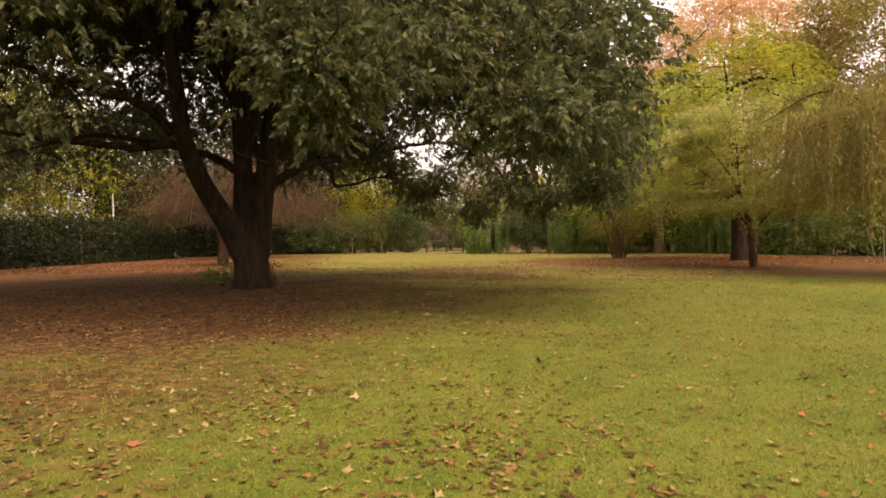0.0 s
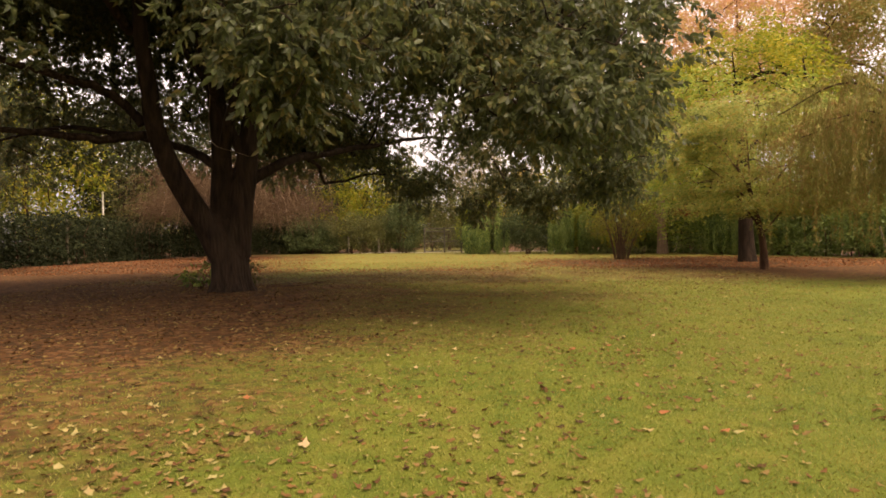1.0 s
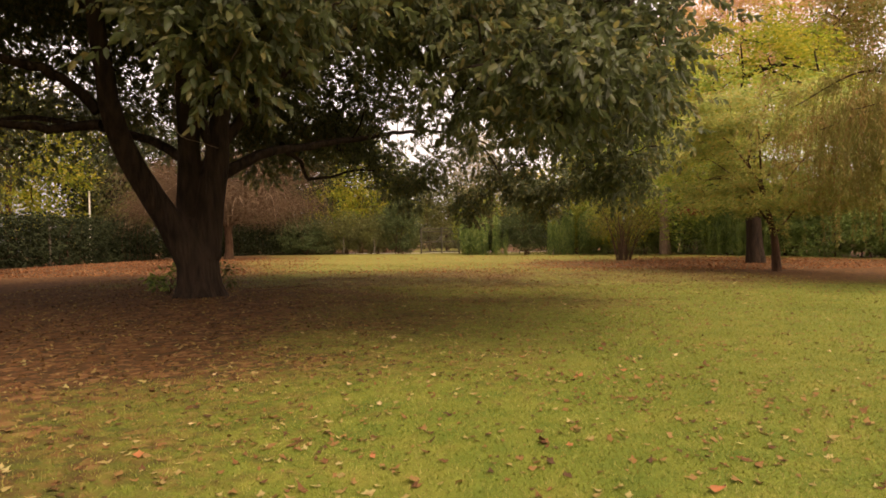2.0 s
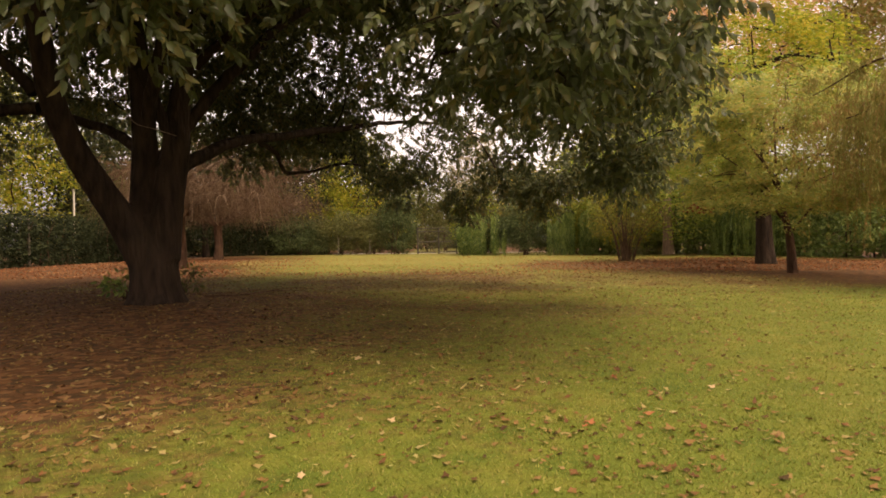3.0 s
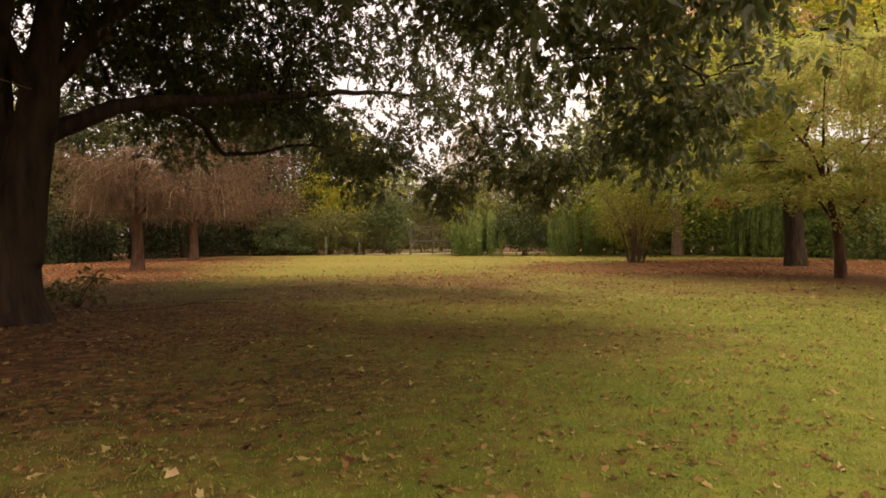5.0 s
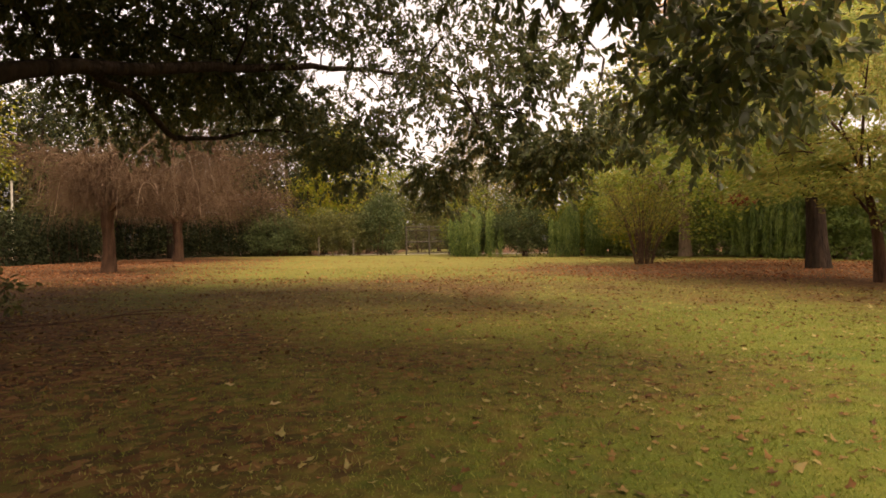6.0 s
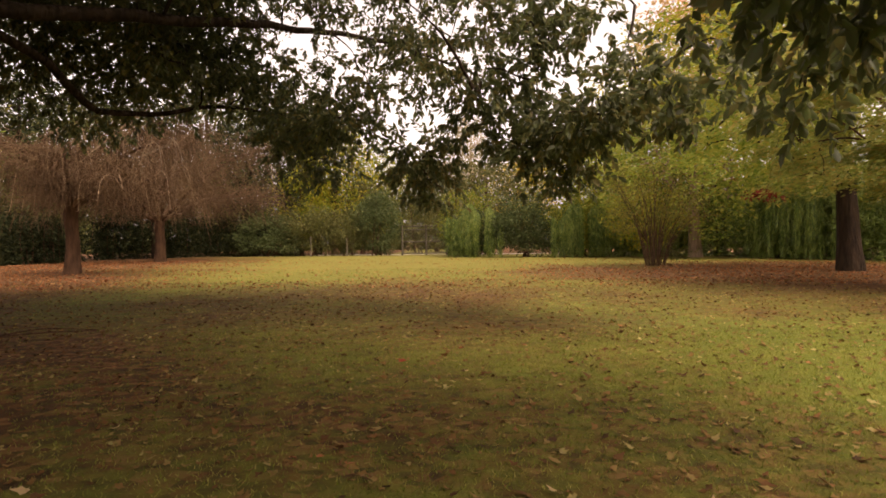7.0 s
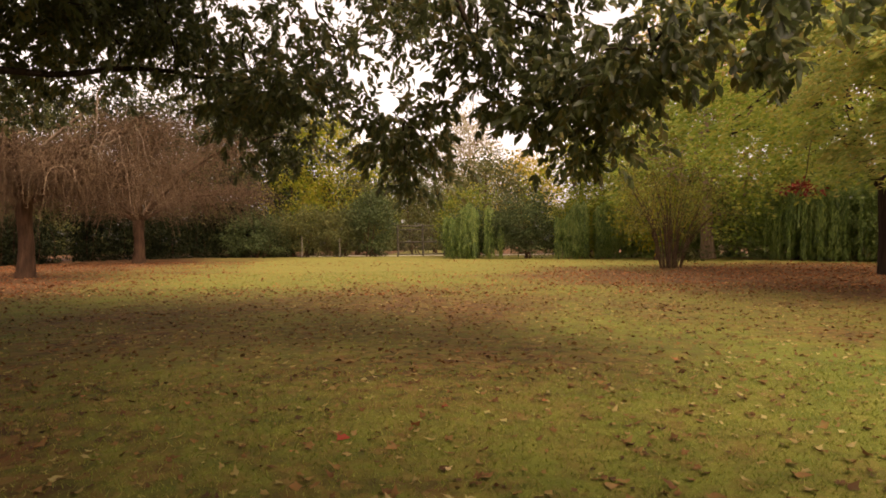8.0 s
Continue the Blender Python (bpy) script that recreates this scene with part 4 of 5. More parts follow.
def willow():
    x, y = 12.6, 16.6
    z0 = float(ground_z(x, y))
    t = thing("weeping_willow", (x, y, z0), "weeping willow with long olive strands hanging near the ground", "tree")
    path = smooth_path([(x, y, z0 - 0.1), (x - 0.1, y, z0 + 1.6), (x - 0.3, y - 0.2, z0 + 3.2), (x - 0.4, y - 0.2, z0 + 5.0)], 6)
    mesh_part("trunk", tube(path, [0.34, 0.26, 0.22, 0.15, 0.06], 12, 0.05), M_BARK_DARK, t, smooth=True)
    r = np.random.default_rng(51)
    limb_pts = []
    for k in range(14):
        a = k * 2.4 + 0.4
        e = np.array([x - 0.3 + math.cos(a) * r.uniform(2.4, 4.3), y - 0.2 + math.sin(a) * r.uniform(2.2, 4.2), z0 + r.uniform(3.4, 5.0)])
        s = path[8 + k % 9]
        lp = smooth_path([s, (s + e) / 2 + [0, 0, 1.0], e], 7)
        mesh_part("limb", tube(lp, [0.07, 0.03, 0.012], 6), M_BARK_BROWN, t, smooth=True)
        limb_pts.append(lp[3:])
    lp = np.vstack(limb_pts)
    strands, lpts, lways = [], [], []
    knots = np.vstack([lp[r.integers(0, len(lp), 150)] + r.normal(0, 0.55, (150, 3)) * [1, 1, 0.45], lp + [0, 0, 0.1]])
    for i in range(1700):
        s = knots[r.integers(len(knots))] + r.normal(0, 0.13, 3)
        out = (s - [x, y, s[2]]) * [1, 1, 0]
        out = out / (np.linalg.norm(out) + 0.1)
        bottom = z0 + (r.uniform(1.7, 3.1) if r.uniform() < 0.9 else r.uniform(0.7, 1.5))
        if s[2] - bottom < 0.5:
            continue
        p1 = s + out * 0.25 + [0, 0, 0.1]
        p2 = np.array([*(s + out * r.uniform(0.35, 0.6))[:2], (s[2] + bottom) / 2])
        p3 = np.array([p2[0] + r.normal(0, 0.09), p2[1] + r.normal(0, 0.09), bottom])
        pth = smooth_path([s, p1, p2, p3], 2)
        strands.append(tube(pth, [0.007, 0.003], 3))
        m = int((s[2] - bottom) * 17)
        u = np.sort(r.uniform(0.05, 1, m)) * (len(pth) - 1)
        i0 = np.minimum(u.astype(int), len(pth) - 2)
        b = pth[i0] + (pth[i0 + 1] - pth[i0]) * (u - i0)[:, None]
        lpts.append(b)
        lways.append(np.stack([r.normal(0, 0.5, m), r.normal(0, 0.5, m), -np.ones(m)], 1))
    mesh_part("strand_mass", join_vf(strands), M_WILLOW, t)
    mesh_part("crown", leaf_vf(np.vstack(lpts), np.vstack(lways), 0.12, 0.027, 0.2), M_WILLOW, t, "narrow olive leaves on hanging strands")


willow()


def weeping_bare(x, y, trunk_h, trunk_r, crown_r, crown_top, twigs, label, seed, pale=4, tall=(), shift=0.0):
    z0 = float(ground_z(x, y))
    t = thing("weeping_tree", (x, y, z0), label, "tree", "bare weeping trees")
    r = np.random.default_rng(seed)
    path = smooth_path([(x, y, z0 - 0.1), (x + 0.05, y, z0 + trunk_h * 0.5), (x, y, z0 + trunk_h), (x + 0.1, y, z0 + trunk_h + 0.6)], 6)
    mesh_part("trunk", tube(path, [trunk_r * 1.4, trunk_r, trunk_r * 0.95, trunk_r * 1.05, trunk_r * 0.7], 12, 0.04), M_BARK_BROWN, t, smooth=True)
    limb_pts = []
    for k in range(11):
        a = k * 2.4 + seed
        d = crown_r * (0.45 + 0.5 * r.uniform())
        e = np.array([x + shift + math.cos(a) * d, y + math.sin(a) * d, z0 + crown_top * r.uniform(0.55, 1.04)])
        s = path[-5]
        lp = smooth_path([s, (s * 0.5 + e * 0.5) + [0, 0, 0.35 + 0.3 * r.uniform()], e, e + [math.cos(a) * 0.7, math.sin(a) * 0.7, -0.5]], 6)
        mesh_part("limb", tube(lp, [trunk_r * 0.4, trunk_r * 0.25, 0.03, 0.015], 6, 0.04), M_PALE_TWIG if k < pale else M_BARK_BROWN, t, smooth=True)
        limb_pts.append(lp[2:])
    for ax, ay, az, bx, by, bz, w in tall:
        a, b = np.array([x + ax, y + ay, z0 + az]), np.array([x + bx, y + by, z0 + bz])
        m = (a + b) / 2 + [0, 0, 0.08]
        mesh_part("limb", tube(smooth_path([path[-4], a, m, b], 6), [w * 1.5, w, w * 0.8, w * 0.5], 7, 0.05), M_GREY_LIMB, t, smooth=True)
        for k in range(7):
            c = a + (b - a) * r.uniform(0.1, 1.0)
            h = r.uniform(-0.35, 0.75)
            drop = r.uniform(0.5, 1.5)
            arc = smooth_path([c, c + [h * 0.5, -0.2, 0.22], c + [h * 0.9, -0.35, -0.1], c + [h * 1.1, -0.42, -drop * 0.6], c + [h * 1.2 + r.normal(0, 0.1), -0.45, -drop]], 4)
            arc[:, 2] = np.maximum(arc[:, 2], z0 + r.uniform(2.4, 2.9))
            mesh_part("branch", tube(arc, [0.014, 0.010, 0.006], 5), M_GREY_LIMB, t, smooth=True)
    lp = np.vstack(limb_pts)
    got = []
    k = crown_r / 3.6
    for i in range(twigs):
        s = lp[r.integers(len(lp))] + r.normal(0, 0.3, 3) * [1, 1, 0.6] * k
        a = math.atan2(s[1] - y, s[0] - x) + r.normal(0, 0.9)
        reach, rise, drop = r.uniform(0.5, 1.7) * k, r.uniform(-0.1, 0.55) * k, r.gamma(2.0, 0.36) * k
        pts, q, step = [s], s, reach / 4
        for h in (rise * 0.7, rise * 0.2, -drop * 0.3, -drop * 0.7):
            a += r.normal(0, 0.38)
            q = q + np.array([math.cos(a) * step, math.sin(a) * step, h])
            pts.append(q)
        pts = np.array(pts)
        far = np.hypot(pts[:, 0] - x, pts[:, 1] - y) / crown_r
        pts[:, 2] = np.maximum(pts[:, 2], z0 + trunk_h * (1.02 - 0.28 * far ** 2) + r.uniform(0, 0.9))
        got.append(tube(pts, [0.013, 0.005], 3))
    mesh_part("twig_mass", join_vf(got), M_TWIG, t, "tangle of reddish brown bare hanging twigs")
    for k in range(pale * 4):
        s = lp[r.integers(len(lp))]
        a = math.atan2(s[1] - y, s[0] - x) + r.normal(0, 0.8)
        q = r.uniform(0.7, 1.5)
        d = np.array([math.cos(a), math.sin(a), 0])
        arc = smooth_path([s, s + d * 0.45 * q + [0, 0, 0.35], s + d * 0.95 * q + [0, 0, 0.1], s + d * 1.15 * q + [0, 0, -0.9 * q], s + d * 1.3 * q + [0, 0, -1.7 * q]], 4)
        arc[:, 2] = np.maximum(arc[:, 2], z0 + r.uniform(2.0, 2.6))
        mesh_part("branch", tube(arc, [0.012, 0.009, 0.005], 4), M_PALE_TWIG, t, smooth=True)


weeping_bare(-11.2, 31.9, 2.0, 0.22, 3.3, 5.3, 2400, "bare weeping tree with reddish brown hanging twigs", 3, 4, [(0.5, -0.5, 3.5, 3.1, -0.6, 5.6, 0.055), (1.9, -0.9, 3.3, 4.0, -1.2, 4.2, 0.036), (-0.3, -0.8, 4.4, 0.9, -1.0, 4.85, 0.03)], 1.0)
weeping_bare(-14.65, 46.4, 2.0, 0.27, 6.2, 6.6, 3200, "wide bare weeping tree before the dark hedge", 5, 2)


def vase_shrub():
    x, y = 9.7, 34.9
    z0 = float(ground_z(x, y))
    t = thing("shrub", (x, y, z0), "many-stemmed shrub with thin yellow-green foliage on leaf-strewn ground", "shrub")
    r = np.random.default_rng(61)
    ends = []
    for k in range(44):
        a, sp = r.uniform(0, 6.283), r.uniform(0.25, 1.0)
        b = np.array([x + math.cos(a) * 0.38 * sp, y + math.sin(a) * 0.36 * sp, z0 - 0.03])
        e = np.array([x + math.cos(a) * 1.9 * sp, y + math.sin(a) * 1.7 * sp, z0 + r.uniform(1.7, 3.7)])
        m = b * 0.5 + e * 0.5 + [-math.cos(a) * 0.2, -math.sin(a) * 0.2, 0.1]
        lp = smooth_path([b, m, e], 5)
        mesh_part("stem", tube(lp, [0.022, 0.015, 0.007], 5), M_TWIG, t, smooth=True)
        ends += list(lp[5:])
    p = crown_points((x, y, z0 + 2.5), (2.2, 1.9, 1.7), 230, 0.4, 62, 0.3, z0 + 0.9)
    tw, _ = grow_branches(np.array(ends), p[:110], 0.014, 0.005, 0.1, 3, 3)
    mesh_part("twig_mass", tw, M_BARK_BROWN, t)
    mesh_part("crown", clump_leaves(p, 22, 0.4, 0.10, 0.045, 0.3), M_SHRUB, t)
    low = np.array([(x + 0.75 + r.normal(0, 0.3), y - 0.2 + r.normal(0, 0.2), z0 + r.uniform(0.25, 0.6)) for _ in range(8)])
    mesh_part("leaf_mass", clump_leaves(low, 30, 0.25, 0.12, 0.05, 0.1), M_OLIVE, t, "low dark leafy shoots")


vase_shrub()

leafy_tree("plane_tree", 14.1, 29.9, 10.8, 5.4, M_GREENING, M_BARK_DARK, "stout dark-trunked tree with broad yellow-green crown", 265, 115, 0.18, 0.7, 0.32, 6.6, 4.3, 0.5, 71, (-0.4, 0.4), 0.45, zmin=2.3, frond=1.5, upper=M_YELLOWGREEN)
leafy_tree("lime_tree", 16.05, 46.6, 11.5, 5.6, M_GREENING, M_BARK_PALE, "tree with pale pinkish trunk and olive green crown", 340, 140, 0.17, 0.8, 0.33, 6.4, 4.6, 0.45, 72, zmin=2.2, frond=1.7)
leafy_tree("sweetgum_tree", 20.9, 45.0, 21.0, 7.8, M_PINK, M_BARK_BROWN, "tall tree turning orange and pink", 760, 60, 0.22, 0.85, 0.3, 13.0, 6.0, 0.05, 73, shell=0.3)
leafy_tree("poplar_tree", 26.0, 36.5, 20.0, 6.6, M_WILLOW, M_BARK_BROWN, "tall thinly leaved olive yellow tree", 800, 74, 0.2, 0.9, 0.28, 11.4, 6.4, 0.2, 74)


def red_spray():
    c = np.array([10.6, 28.2, 2.3])
    t = thing("creeper_spray", tuple(c), "small hanging spray of bright red creeper leaves", "creeper")
    pts = c + np.random.default_rng(5).normal(0, 1, (10, 3)) * [0.26, 0.2, 0.10]
    mesh_part("stem", tube(smooth_path([c + [1.6, 2.0, 2.2], c + [0.8, 1.0, 1.2], c + [0.2, 0.2, 0.3], c], 5), [0.015, 0.008], 5), M_BARK_BROWN, t)
    mesh_part("leaf_mass", clump_leaves(pts, 16, 0.14, 0.13, 0.05, 0.3), M_RED_LEAF, t)


red_spray()


# ---- hedges, creepers, gate ----
def hedge(name, pts, height, depth, mat, label, density=120, leaf=0.16, seed=1, uneven=0.3, category="hedge"):
    """A clipped or grown-out hedge along a line on the ground."""
    pts = np.asarray(pts, float)
    r = np.random.default_rng(seed)
    seg = np.linalg.norm(np.diff(pts, axis=0), axis=1)
    length = seg.sum()
    n = int(length * density)
    u = r.uniform(0, length, n)
    k = np.minimum(np.searchsorted(np.cumsum(seg), u), len(seg) - 1)
    s = (u - np.concatenate([[0], np.cumsum(seg)])[k]) / seg[k]
    xy = pts[k] + (pts[k + 1] - pts[k]) * s[:, None]
    d = unit(pts[k + 1] - pts[k])
    nrm = np.stack([-d[:, 1], d[:, 0]], 1)
    bulge = 1 + 0.25 * field(np.stack([u, 0 * u], 1), 1.3, seed)
    hh = height * (1 + uneven * field(np.stack([u, 0 * u], 1), 0.8, seed + 2))
    hh = hh * np.clip(0.35 + np.minimum(u, length - u) / 0.9, 0.3, 1) ** 0.5
    q = r.uniform(-1, 1, n)
    q = np.sign(q) * np.abs(q) ** 0.5
    z = r.uniform(0.02, 1, n) ** 1.1
    wid = depth * 0.5 * bulge * np.sqrt(np.clip(1.02 - z ** 4, 0.05, 1))
    xy = xy + nrm * (q * wid)[:, None]
    c = np.stack([xy[:, 0], xy[:, 1], ground_z(xy[:, 0], xy[:, 1]) + z * hh], 1)
    at = (*pts[0], float(ground_z(*pts[0])))
    t = thing(name, at, label, category)
    stems = []
    for i in range(int(length * 1.6)):
        j = r.integers(n)
        b = np.array([c[j, 0], c[j, 1], float(ground_z(c[j, 0], c[j, 1])) - 0.03])
        stems.append(tube(smooth_path([b, b + [r.normal(0, 0.1), r.normal(0, 0.1), hh[j] * 0.5], b + [r.normal(0, 0.2), r.normal(0, 0.2), hh[j] * 0.85]], 3), [0.04, 0.03, 0.01], 5))
    mesh_part("stem_mass", join_vf(stems), M_BARK_BROWN, t)
    mesh_part("foliage", clump_leaves(c, 9, 0.3, leaf, leaf * 0.45, 0.4), mat, t)
    return t


hedge("hedge", [(-22.5, 20), (-21.5, 36), (-21, 49)], 2.7, 1.6, M_YEW, "long dark green hedge beside the leaf-strewn lawn", 130, 0.2, 81, 0.10)
hedge("hedge", [(-22, 53), (-16, 60), (-10, 60.4)], 2.9, 2.0, M_YEW, "dark overgrown hedge along the back fence", 160, 0.21, 82, 0.2)
hedge("hedge", [(11.5, 49.6), (18.5, 49.2), (20.5, 42), (22.5, 36), (27, 25), (30, 14)], 4.0, 2.2, M_IVY, "green hedge behind the garden trees", 100, 0.26, 86, 0.15)


def round_bush(x, y, rx, ry, top, mat, label, clumps=150, leaf=0.17, seed=1):
    z0 = float(ground_z(x, y))
    t = thing("bush", (x, y, z0), label, "bush", "bushes along the back")
    r = np.random.default_rng(seed)
    p = crown_points((x, y, z0 + top * 0.5), (rx, ry, top * 0.52), clumps, -0.2, seed, 0.4, z0 + 0.15)
    for k in range(5):
        e = p[r.integers(len(p))]
        b = np.array([x + r.normal(0, 0.25), y + r.normal(0, 0.2), z0 - 0.05])
        mesh_part("stem", tube(smooth_path([b, (b + e) / 2 + [0, 0, 0.2], e], 4), [0.05, 0.03, 0.01], 5), M_BARK_BROWN, t, smooth=True)
    mesh_part("foliage", clump_leaves(p, 44, 0.5, leaf, leaf * 0.45, 0.35), mat, t)


round_bush(-11.6, 58.4, 2.3, 1.4, 3.5, M_DARKGREEN, "dark green rounded bush by the back fence", 170, seed=201)
round_bush(-8.4, 58.9, 2.2, 1.5, 4.0, M_OLIVE, "olive green bush with bare stems below", 170, seed=202)
round_bush(-5.7, 58.6, 1.7, 1.4, 3.4, M_OLIVE, "rounded olive bush by the back fence", 140, seed=203)
round_bush(-3.4, 58.9, 1.7, 1.4, 5.2, M_DARKGREEN, "tall dark green bush beside the gate", 200, seed=204)
round_bush(6.6, 50.2, 2.2, 1.3, 4.0, M_DARKGREEN, "rounded dark bush between curtains of creeper", 190, seed=205)
# dark backing added so the gaps between the creeper strands look shaded
round_bush(3.4, 51.6, 1.9, 0.8, 3.0, M_DARKGREEN, "dark leafy backing added for the shaded gaps in the creeper curtain", 130, seed=206)
round_bush(3.3, 53.6, 2.0, 1.2, 4.6, M_LIME, "yellowish green bush above the creeper", 150, seed=217)
round_bush(10.4, 50.2, 2.4, 1.3, 4.0, M_LIME, "yellow-green bush above the creeper curtain", 170, seed=207)
round_bush(14.6, 49.0, 2.2, 1.2, 3.4, M_IVY, "green bush behind the pale trunk", 150, seed=208)


round_bush(19.0, 43.6, 2.0, 1.6, 4.6, M_IVY, "green bush behind the hanging creeper", 170, seed=209)
round_bush(20.8, 39.4, 2.0, 1.8, 4.4, M_IVY, "green bush beneath the stout tree", 170, seed=210)
round_bush(22.6, 34.0, 2.2, 2.0, 4.4, M_IVY, "green bush at the hedge by the stout tree", 170, seed=211)
round_bush(13.0, 54.5, 2.6, 1.6, 6.0, M_LIME, "tall yellow-green bush behind the dark hedge", 190, 0.22, seed=214)
round_bush(18.0, 52.5, 2.6, 1.6, 6.0, M_OLIVE, "tall olive bush behind the dark hedge", 190, 0.22, seed=215)
round_bush(22.5, 45.5, 2.6, 1.8, 6.0, M_OLIVE, "tall olive bush behind the hanging creeper", 190, 0.22, seed=216)
round_bush(-0.6, 67, 3.2, 1.5, 6.6, M_OLIVE, "olive bush beyond the gate", 170, 0.22, seed=212)
round_bush(3.6, 74, 3.0, 1.5, 4.6, M_OLIVE, "olive bush beside the track beyond the gate", 170, 0.22, seed=213)


def creeper_curtain(x0, y0, x1, y1, height, label, seed, strands=330):
    """Strands of creeper hanging over a fence."""
    r = np.random.default_rng(seed)
    t = thing("hanging_creeper", (x0, y0, float(ground_z(x0, y0))), label, "creeper", "creeper curtains")
    st, lp, lw = [], [], []
    d = unit(np.array([x1 - x0, y1 - y0]))
    nrm = np.array([d[1], -d[0]])
    bunch = np.sort(r.uniform(0, 1, max(6, strands // 20)))
    for i in range(strands):
        u = float(np.clip(bunch[i % len(bunch)] + r.normal(0, 0.012), 0, 1))
        b = np.array([x0 + (x1 - x0) * u, y0 + (y1 - y0) * u])
        swell = 0.72 + 0.28 * math.sin(math.pi * min(1, max(0, u))) + 0.10 * math.sin(u * 17 + seed)
        zt = height * swell * r.uniform(0.72, 1.05)
        off = r.uniform(0.0, 0.9) * swell
        g = float(ground_z(*b))
        zb = r.uniform(0.05, 0.9) if r.uniform() < 0.7 else r.uniform(0.9, 1.8)
        zb = min(zb, zt - 0.4)
        top = np.array([*(b - nrm * 0.3), g + zt - 0.1])
        p2 = np.array([*(b + nrm * (off * 0.7)), g + zt + 0.1])
        p3 = np.array([*(b + nrm * off + r.normal(0, 0.06, 2)), g + (zt + zb) / 2])
        p4 = np.array([p3[0] + r.normal(0, 0.05), p3[1] + r.normal(0, 0.05), g + zb])
        pth = smooth_path([top, p2, p3, p4], 3)
        st.append(tube(pth, [0.012, 0.005], 3))
        m = max(4, int((zt - zb) * 20) + 6)
        k = r.integers(0, len(pth) - 1, m)
        lp.append(pth[k] + (pth[k + 1] - pth[k]) * r.uniform(0, 1, m)[:, None] + r.normal(0, 0.025, (m, 3)))
        lw.append(np.stack([nrm[0] * 0.2 + r.normal(0, 0.22, m), nrm[1] * 0.2 + r.normal(0, 0.22, m), -np.ones(m)], 1))
    mesh_part("strand_mass", join_vf(st), M_CREEPER, t)
    mesh_part("leaf_mass", leaf_vf(np.vstack(lp), np.vstack(lw), 0.26, 0.04, 0.2), M_CREEPER, t)


creeper_curtain(1.9, 51.2, 5.4, 50.0, 2.9, "curtain of fresh green creeper strands on the fence", 1, 420)
creeper_curtain(8.0, 48.9, 12.4, 48.4, 2.9, "curtain of green creeper beside the dark bush", 2, 420)
creeper_curtain(17.5, 42.6, 19.9, 39.2, 3.2, "creeper strands hanging behind the stout tree", 3, 420)


def gate():
    y = 58.2
    g = float(ground_z(0, y))
    t = thing("gate", (0.2, y, g), "rusty wire mesh double gate between dark posts", "gate")
    for x in (-1.52, 0.30, 1.85):
        mesh_part("post", tube(np.array([(x, y, g - 0.1), (x, y, g + 1.2), (x, y, g + 2.32)]), [0.075, 0.07, 0.068], 10), M_IRON, t)
    for z in (2.22, 1.96, 1.05, 0.16):
        mesh_part("rail", tube(np.array([(-1.5, y - 0.01, g + z), (0.3, y - 0.01, g + z - 0.01), (1.85, y - 0.01, g + z)]), [0.042], 8), M_IRON, t)
    wires = [tube(np.array([(x, y, g + 0.16), (x, y, g + 1.1), (x, y, g + 1.96)]), [0.007], 3) for x in np.arange(-1.4, 1.8, 0.1)]
    wires += [tube(np.array([(-1.5, y, g + z), (0.2, y, g + z), (1.85, y, g + z)]), [0.007], 3) for z in np.arange(0.25, 1.95, 0.12)]
    mesh_part("wire_mesh", join_vf(wires), M_IRON, t)


gate()


def track():
    xs = np.linspace(-9, 11, 41)
    v = np.array([(x, y + 0.15 * math.sin(x * 0.8), float(ground_z(x, y)) + 0.012) for x in xs for y in (59.7, 61.2, 63.0)])
    f = np.array([(3 * i + k, 3 * i + 3 + k, 3 * i + 4 + k, 3 * i + 1 + k) for i in range(40) for k in (0, 1)])
    tagged(mesh_part("track", (v, f), M_TRACK), "pale gravel lane passing beyond the gate", "track", kind="structure")


track()


def posts():
    for x, y, h, r, lean in ((-21.0, 36.5, 2.5, 0.05, 0), (18.2, 26.0, 1.5, 0.035, 0), (-8.3, 57.4, 1.5, 0.045, 0), (-5.6, 57.3, 1.3, 0.045, 0)):
        g = float(ground_z(x, y))
        t = thing("fence_post", (x, y, g), "weathered wooden post at the hedge's foot", "post", "fence posts")
        mesh_part("shaft", tube(np.array([(x, y, g - 0.1), (x + 0.02, y, g + h * 0.5), (x, y, g + h)]), [r * 1.1, r, r * 0.9], 8, 0.03), M_POST, t)
        mesh_part("cap", tube(np.array([(x, y, g + h - 0.01), (x, y, g + h + 0.02), (x, y, g + h + 0.03)]), [r * 0.95, r * 0.8, 0.004], 8), M_POST, t)
    x, y = 17.9, 26.0
    g = float(ground_z(x, y))
    t = thing("prop_stake", (x, y, g), "pale leaning prop stake under the willow", "stake")
    mesh_part("shaft", tube(np.array([(x, y, g - 0.05), (x - 0.2, y, g + 0.7), (x - 0.42, y, g + 1.5)]), [0.035, 0.03, 0.03], 7), M_POST, t)
    x, y = -23.2, 44.4
    g = float(ground_z(x, y))
    t = thing("pole", (x, y, g), "thin pale pole standing above the hedge", "pole")
    mesh_part("shaft", tube(np.array([(x, y, g - 0.1), (x, y, g + 2), (x, y, g + 4.75)]), [0.07, 0.062, 0.06], 8), M_POLE, t)


posts()

